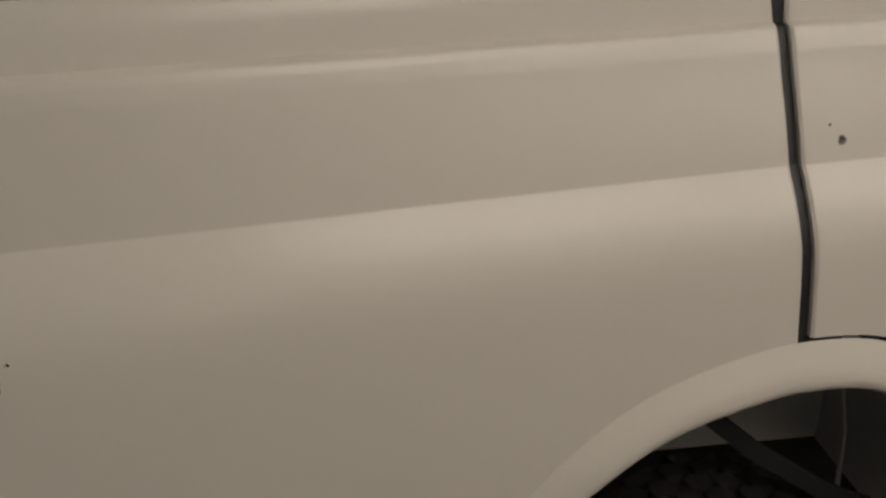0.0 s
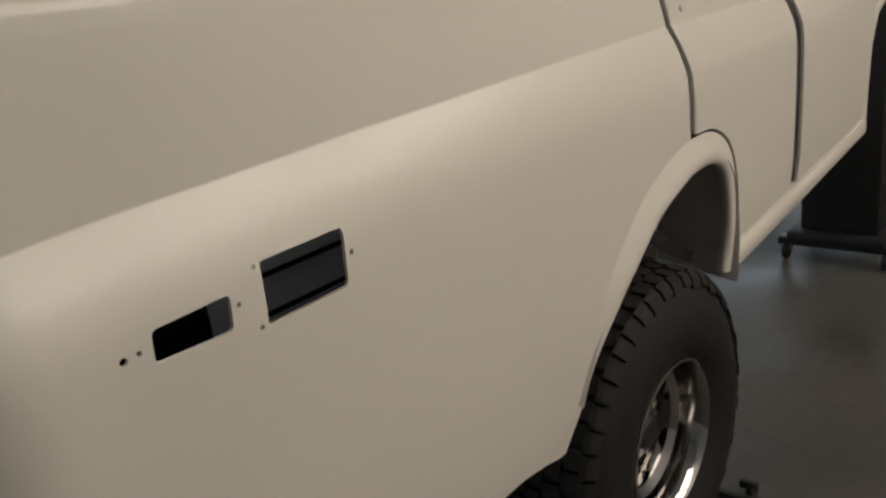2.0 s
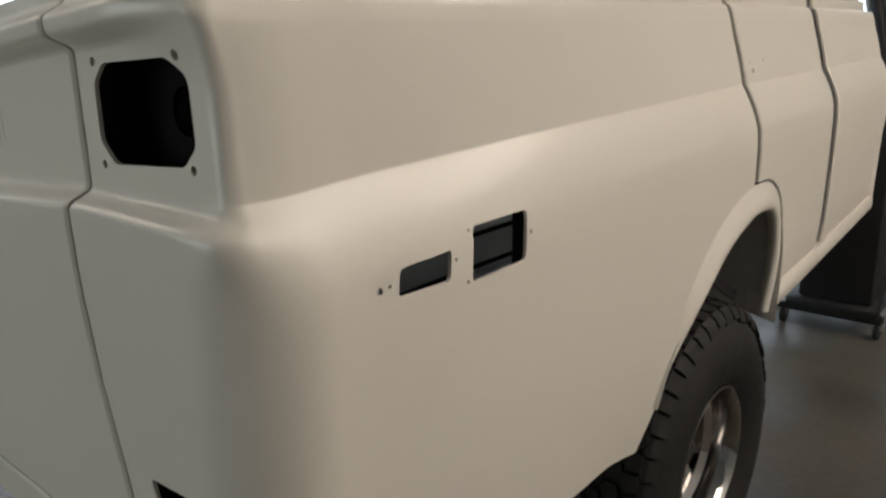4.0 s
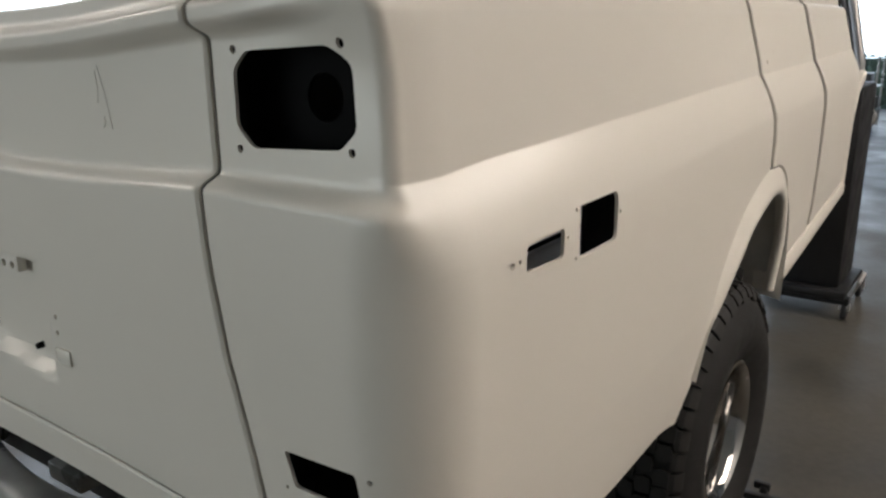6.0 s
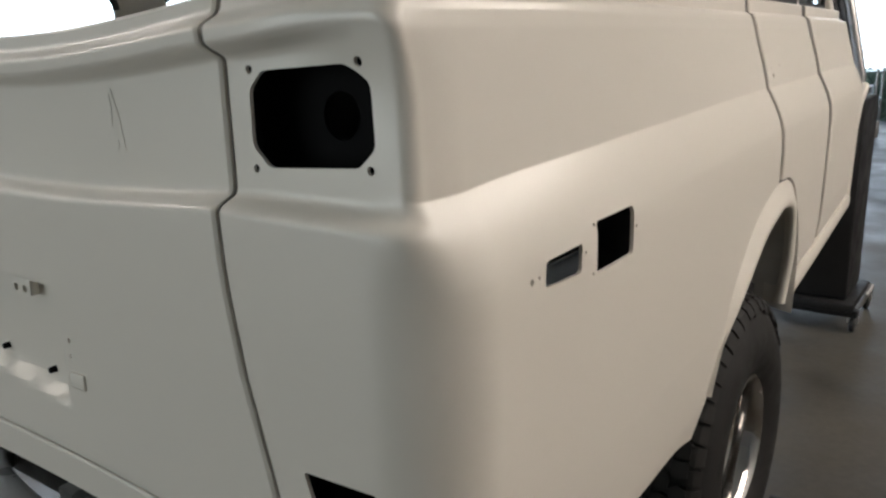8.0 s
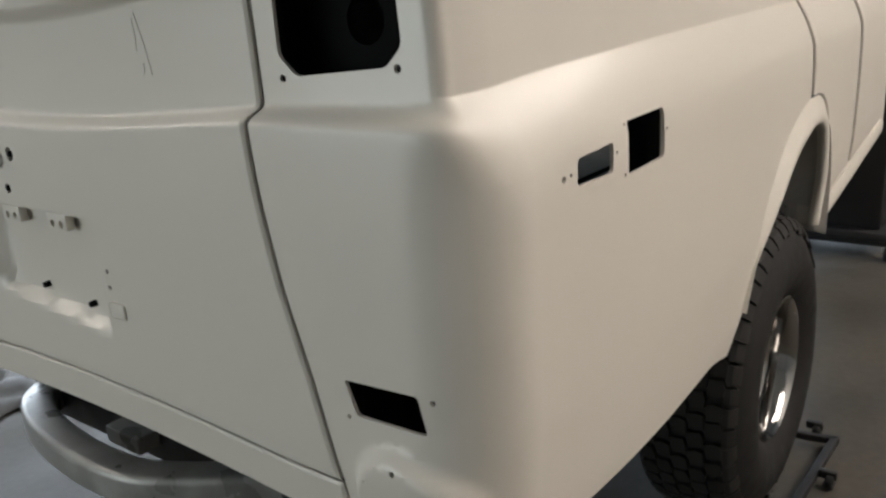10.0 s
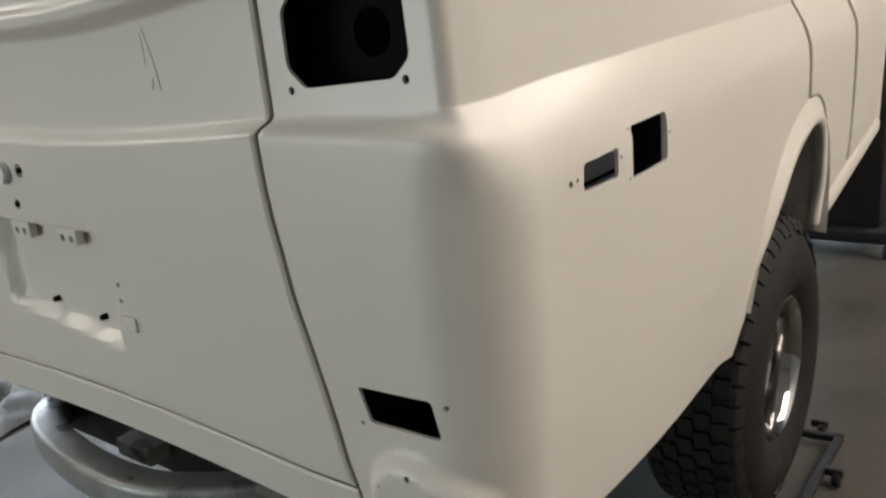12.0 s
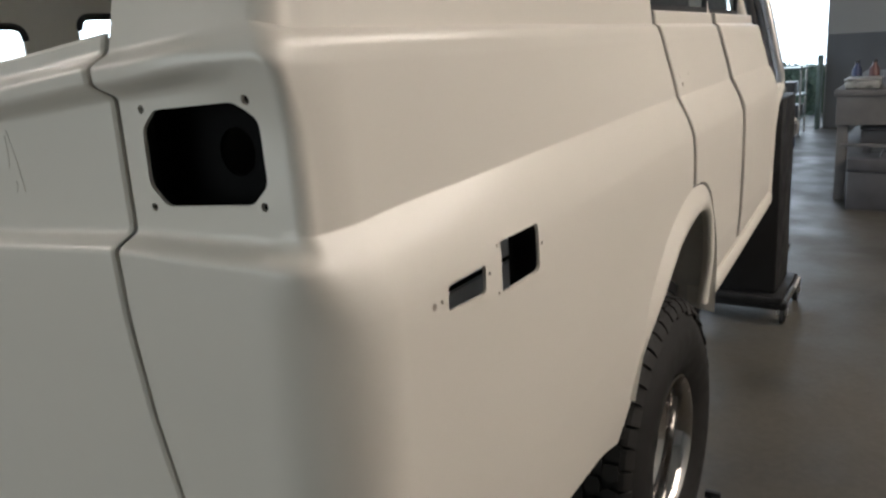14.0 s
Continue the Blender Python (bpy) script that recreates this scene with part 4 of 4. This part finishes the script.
def rack():
    """Tall dark rack with hanging hoses beyond the bench end."""
    g = GROUND
    t = thing("tool_rack", "tall dark tool rack with hanging hoses behind the bench", "rack", (6.9, -0.75, g))

    def add(name, bm, m):
        ob = part(name, bm, m)
        ob.parent = t
        ob.matrix_parent_inverse = t.matrix_world.inverted()
    for px in (6.7, 7.2):
        for py in (-0.95, -0.62):
            add("post", B(px - 0.02, px + 0.02, py - 0.02, py + 0.02, g + 0.001, 2.1, bevel=0.004), BLACKM)
    for z in (0.5, 1.0, 1.5, 2.05):
        add("shelf", B(6.68, 7.22, -0.97, -0.60, z, z + 0.025, bevel=0.004), WOOD)
    for k in range(3):
        x = 6.75 + 0.15 * k
        add("hose", sweep(bmesh.new(), [(x, -0.58, 1.9), (x + 0.02, -0.55, 1.5), (x - 0.01, -0.55, 1.15), (x + 0.03, -0.57, 0.95)], circle(0.014, 8), up=(1, 0, 0)), BLACKM if k % 2 else WOOD)


rack()


def hoist():
    """Bare steel pipework and a lamp pod beyond the front wing."""
    t = thing("pipe_frame", "shiny bent steel pipe frame standing beyond the front wing", "frame", (4.7, 0.45, GROUND))

    def add(name, bm, m, label=""):
        ob = part(name, bm, m)
        ob.parent = t
        ob.matrix_parent_inverse = t.matrix_world.inverted()
        if label:
            ob["label"] = label
    for k in range(4):
        px, dy = 4.70 + 0.035 * (k % 2), 0.046 * k
        add("pipe", sweep(bmesh.new(), [(px, 0.590 + dy, 1.76), (px, 0.470 + dy, 1.50), (px, 0.395 + dy, 1.18), (px, 0.368 + dy, 1.06), (px, 0.365 + dy, GROUND + 0.03)], circle(0.029 - 0.004 * (k % 2), 14), up=(1, 0, 0)), BLACKM if k == 2 else STEEL)
    for z in (0.95, 0.5):
        add("clamp", B(4.66, 4.80, 0.34, 0.66, z, z + 0.03, bevel=0.005), BLACKM)
    add("foot", B(4.55, 4.95, 0.30, 0.66, GROUND + 0.001, GROUND + 0.03, bevel=0.006), BLACKM)
    add("lamp_pod", lathe_x(4.40, 0.285, 0.78, [(0.001, 0.10), (0.055, 0.09), (0.075, 0.03), (0.080, 0.0), (0.070, -0.02), (0.001, -0.03)]), STEEL, "round bright metal lamp pod")
    add("pod_arm", rod(bmesh.new(), (4.50, 0.285, 0.78), (4.70, 0.36, 0.80), 0.02), BLACKM)
    add("hanging_cover", B(4.38, 4.46, 0.228, 0.30, 0.65, 0.735, bevel=0.02, seg=3), BLUEM, "dark blue hanging cover")


def lathe_x(x, y, z, profile):
    bm = lathe(bmesh.new(), profile, 28)
    bmesh.ops.transform(bm, matrix=pose(x, y, z, 0, 0, -90), verts=bm.verts)
    return bm


hoist()


def yard_rack():
    """Shelving trolley with green crates near the front door."""
    g = GROUND
    t = thing("trolley", "grey-green wire trolley with small crates by the open door", "trolley", (11.2, 1.35, g))

    def add(name, bm, m):
        ob = part(name, bm, m)
        ob.parent = t
        ob.matrix_parent_inverse = t.matrix_world.inverted()
    for px in (11.0, 11.5):
        for py in (1.12, 1.75):
            add("post", rod(bmesh.new(), (px, py, g + 0.001), (px, py, 0.86), 0.015, n=10), STEEL)
    for z in (0.15, 0.45, 0.80):
        add("shelf", B(10.98, 11.52, 1.10, 1.77, z, z + 0.02, bevel=0.004), TEAL)
    for k, (py, z) in enumerate(((1.2, 0.171), (1.45, 0.171), (1.28, 0.471), (1.55, 0.471))):
        add("crate", B(11.02, 11.40, py - 0.08, py + 0.10, z, z + 0.16, bevel=0.01), TEAL if k % 2 else GREYBOX)


TEAL = mat("grey_green_enamel", (0.16, 0.22, 0.21), 0.45, vary=0.2, scale=6)
yard_rack()
panel_leaf = thing("door_leaf", "narrow teal door leaf folded back against the wall", "door", (11.9, 0.98, GROUND))
leaf_ob = part("leaf", B(11.80, 11.98, 0.97, 1.03, GROUND + 0.001, 0.95, bevel=0.006), TEAL)
leaf_ob.parent = panel_leaf
leaf_ob.matrix_parent_inverse = panel_leaf.matrix_world.inverted()


def hedge():
    bm = bmesh.new()
    rng = random.Random(9)
    for k in range(2600):
        p = Vector((rng.uniform(16.0, 16.8), rng.uniform(-1, 8), GROUND - 0.2 + 0.95 * rng.random() ** 0.7 * (0.85 + 0.15 * math.sin(7 * k))))
        m = Matrix.LocRotScale(p, Euler((rng.uniform(0, 6), rng.uniform(0, 6), rng.uniform(0, 6))), (0.07, 0.11, 1))
        q = [bm.verts.new(m @ Vector(v)) for v in ((-1, 0, 0), (0, -0.6, 0), (1, 0, 0), (0, 0.6, 0))]
        bm.faces.new(q)
    box(bm, 16.3, 16.9, -1, 8, GROUND - 0.2, 0.62)
    tagged(part("hedge", bm, LEAF, smooth=0), "low green hedge outside the open door", "hedge", kind="stuff")


hedge()


def air_hose():
    t = thing("air_hose", "thin reddish-brown air hose lying curled on the concrete", "hose", (1.7, -0.3, GROUND))
    base = [(1.52, -0.235), (1.58, -0.26), (1.67, -0.29), (1.73, -0.34), (1.74, -0.42), (1.70, -0.52), (1.58, -0.62), (1.40, -0.66)]
    pts = [(x, y, GROUND + 0.0065) for x, y in spline(base, 6)]
    ob = part("hose", sweep(bmesh.new(), pts, circle(0.005, 8)), REDP)
    ob.parent = t
    ob.matrix_parent_inverse = t.matrix_world.inverted()
    fit = part("coupling", rod(bmesh.new(), pts[0], (pts[0][0] + 0.01, pts[0][1] - 0.05, pts[0][2]), 0.0065), STEEL)
    fit.parent = t
    fit.matrix_parent_inverse = t.matrix_world.inverted()


air_hose()


def crumpled_sheet(x, y, w, d, seed, h=0.09):
    """Thin plastic sheeting dropped in a heap."""
    rng = random.Random(seed)
    ph = [rng.uniform(0, 6) for _ in range(8)]
    bm = bmesh.new()
    n = 28
    grid = []
    for i in range(n + 1):
        row = []
        for j in range(n + 1):
            u, v = i / n - 0.5, j / n - 0.5
            fold = abs(math.sin(9 * u + ph[0] + 3 * math.sin(4 * v + ph[1]))) * 0.5 + abs(math.sin(11 * v + ph[2] + 4 * u)) * 0.35 + 0.15 * abs(math.sin(23 * u - 17 * v + ph[3]))
            edge = max(0.0, 1 - (2 * max(abs(u), abs(v))) ** 4)
            row.append(bm.verts.new((x + w * u * (1 + 0.12 * math.sin(7 * v + ph[4])), y + d * v * (1 + 0.12 * math.sin(6 * u + ph[5])), GROUND + 0.004 + h * fold * (0.12 + 0.88 * edge))))
        grid.append(row)
    for i in range(n):
        for j in range(n):
            bm.faces.new((grid[i][j], grid[i + 1][j], grid[i + 1][j + 1], grid[i][j + 1]))
    tagged(part("plastic_sheet", bm, SHEETM, smooth=20), "crumpled grey-white plastic sheeting heaped on the floor", "plastic sheet")


SHEETM = mat("plastic_sheeting", (0.12, 0.12, 0.115), 0.6, vary=0.15, scale=10, bump=0.2, bump_scale=30)
crumpled_sheet(0.66, 2.80, 0.55, 0.75, 3, 0.06)
crumpled_sheet(1.15, 3.25, 0.6, 0.7, 8, 0.14)
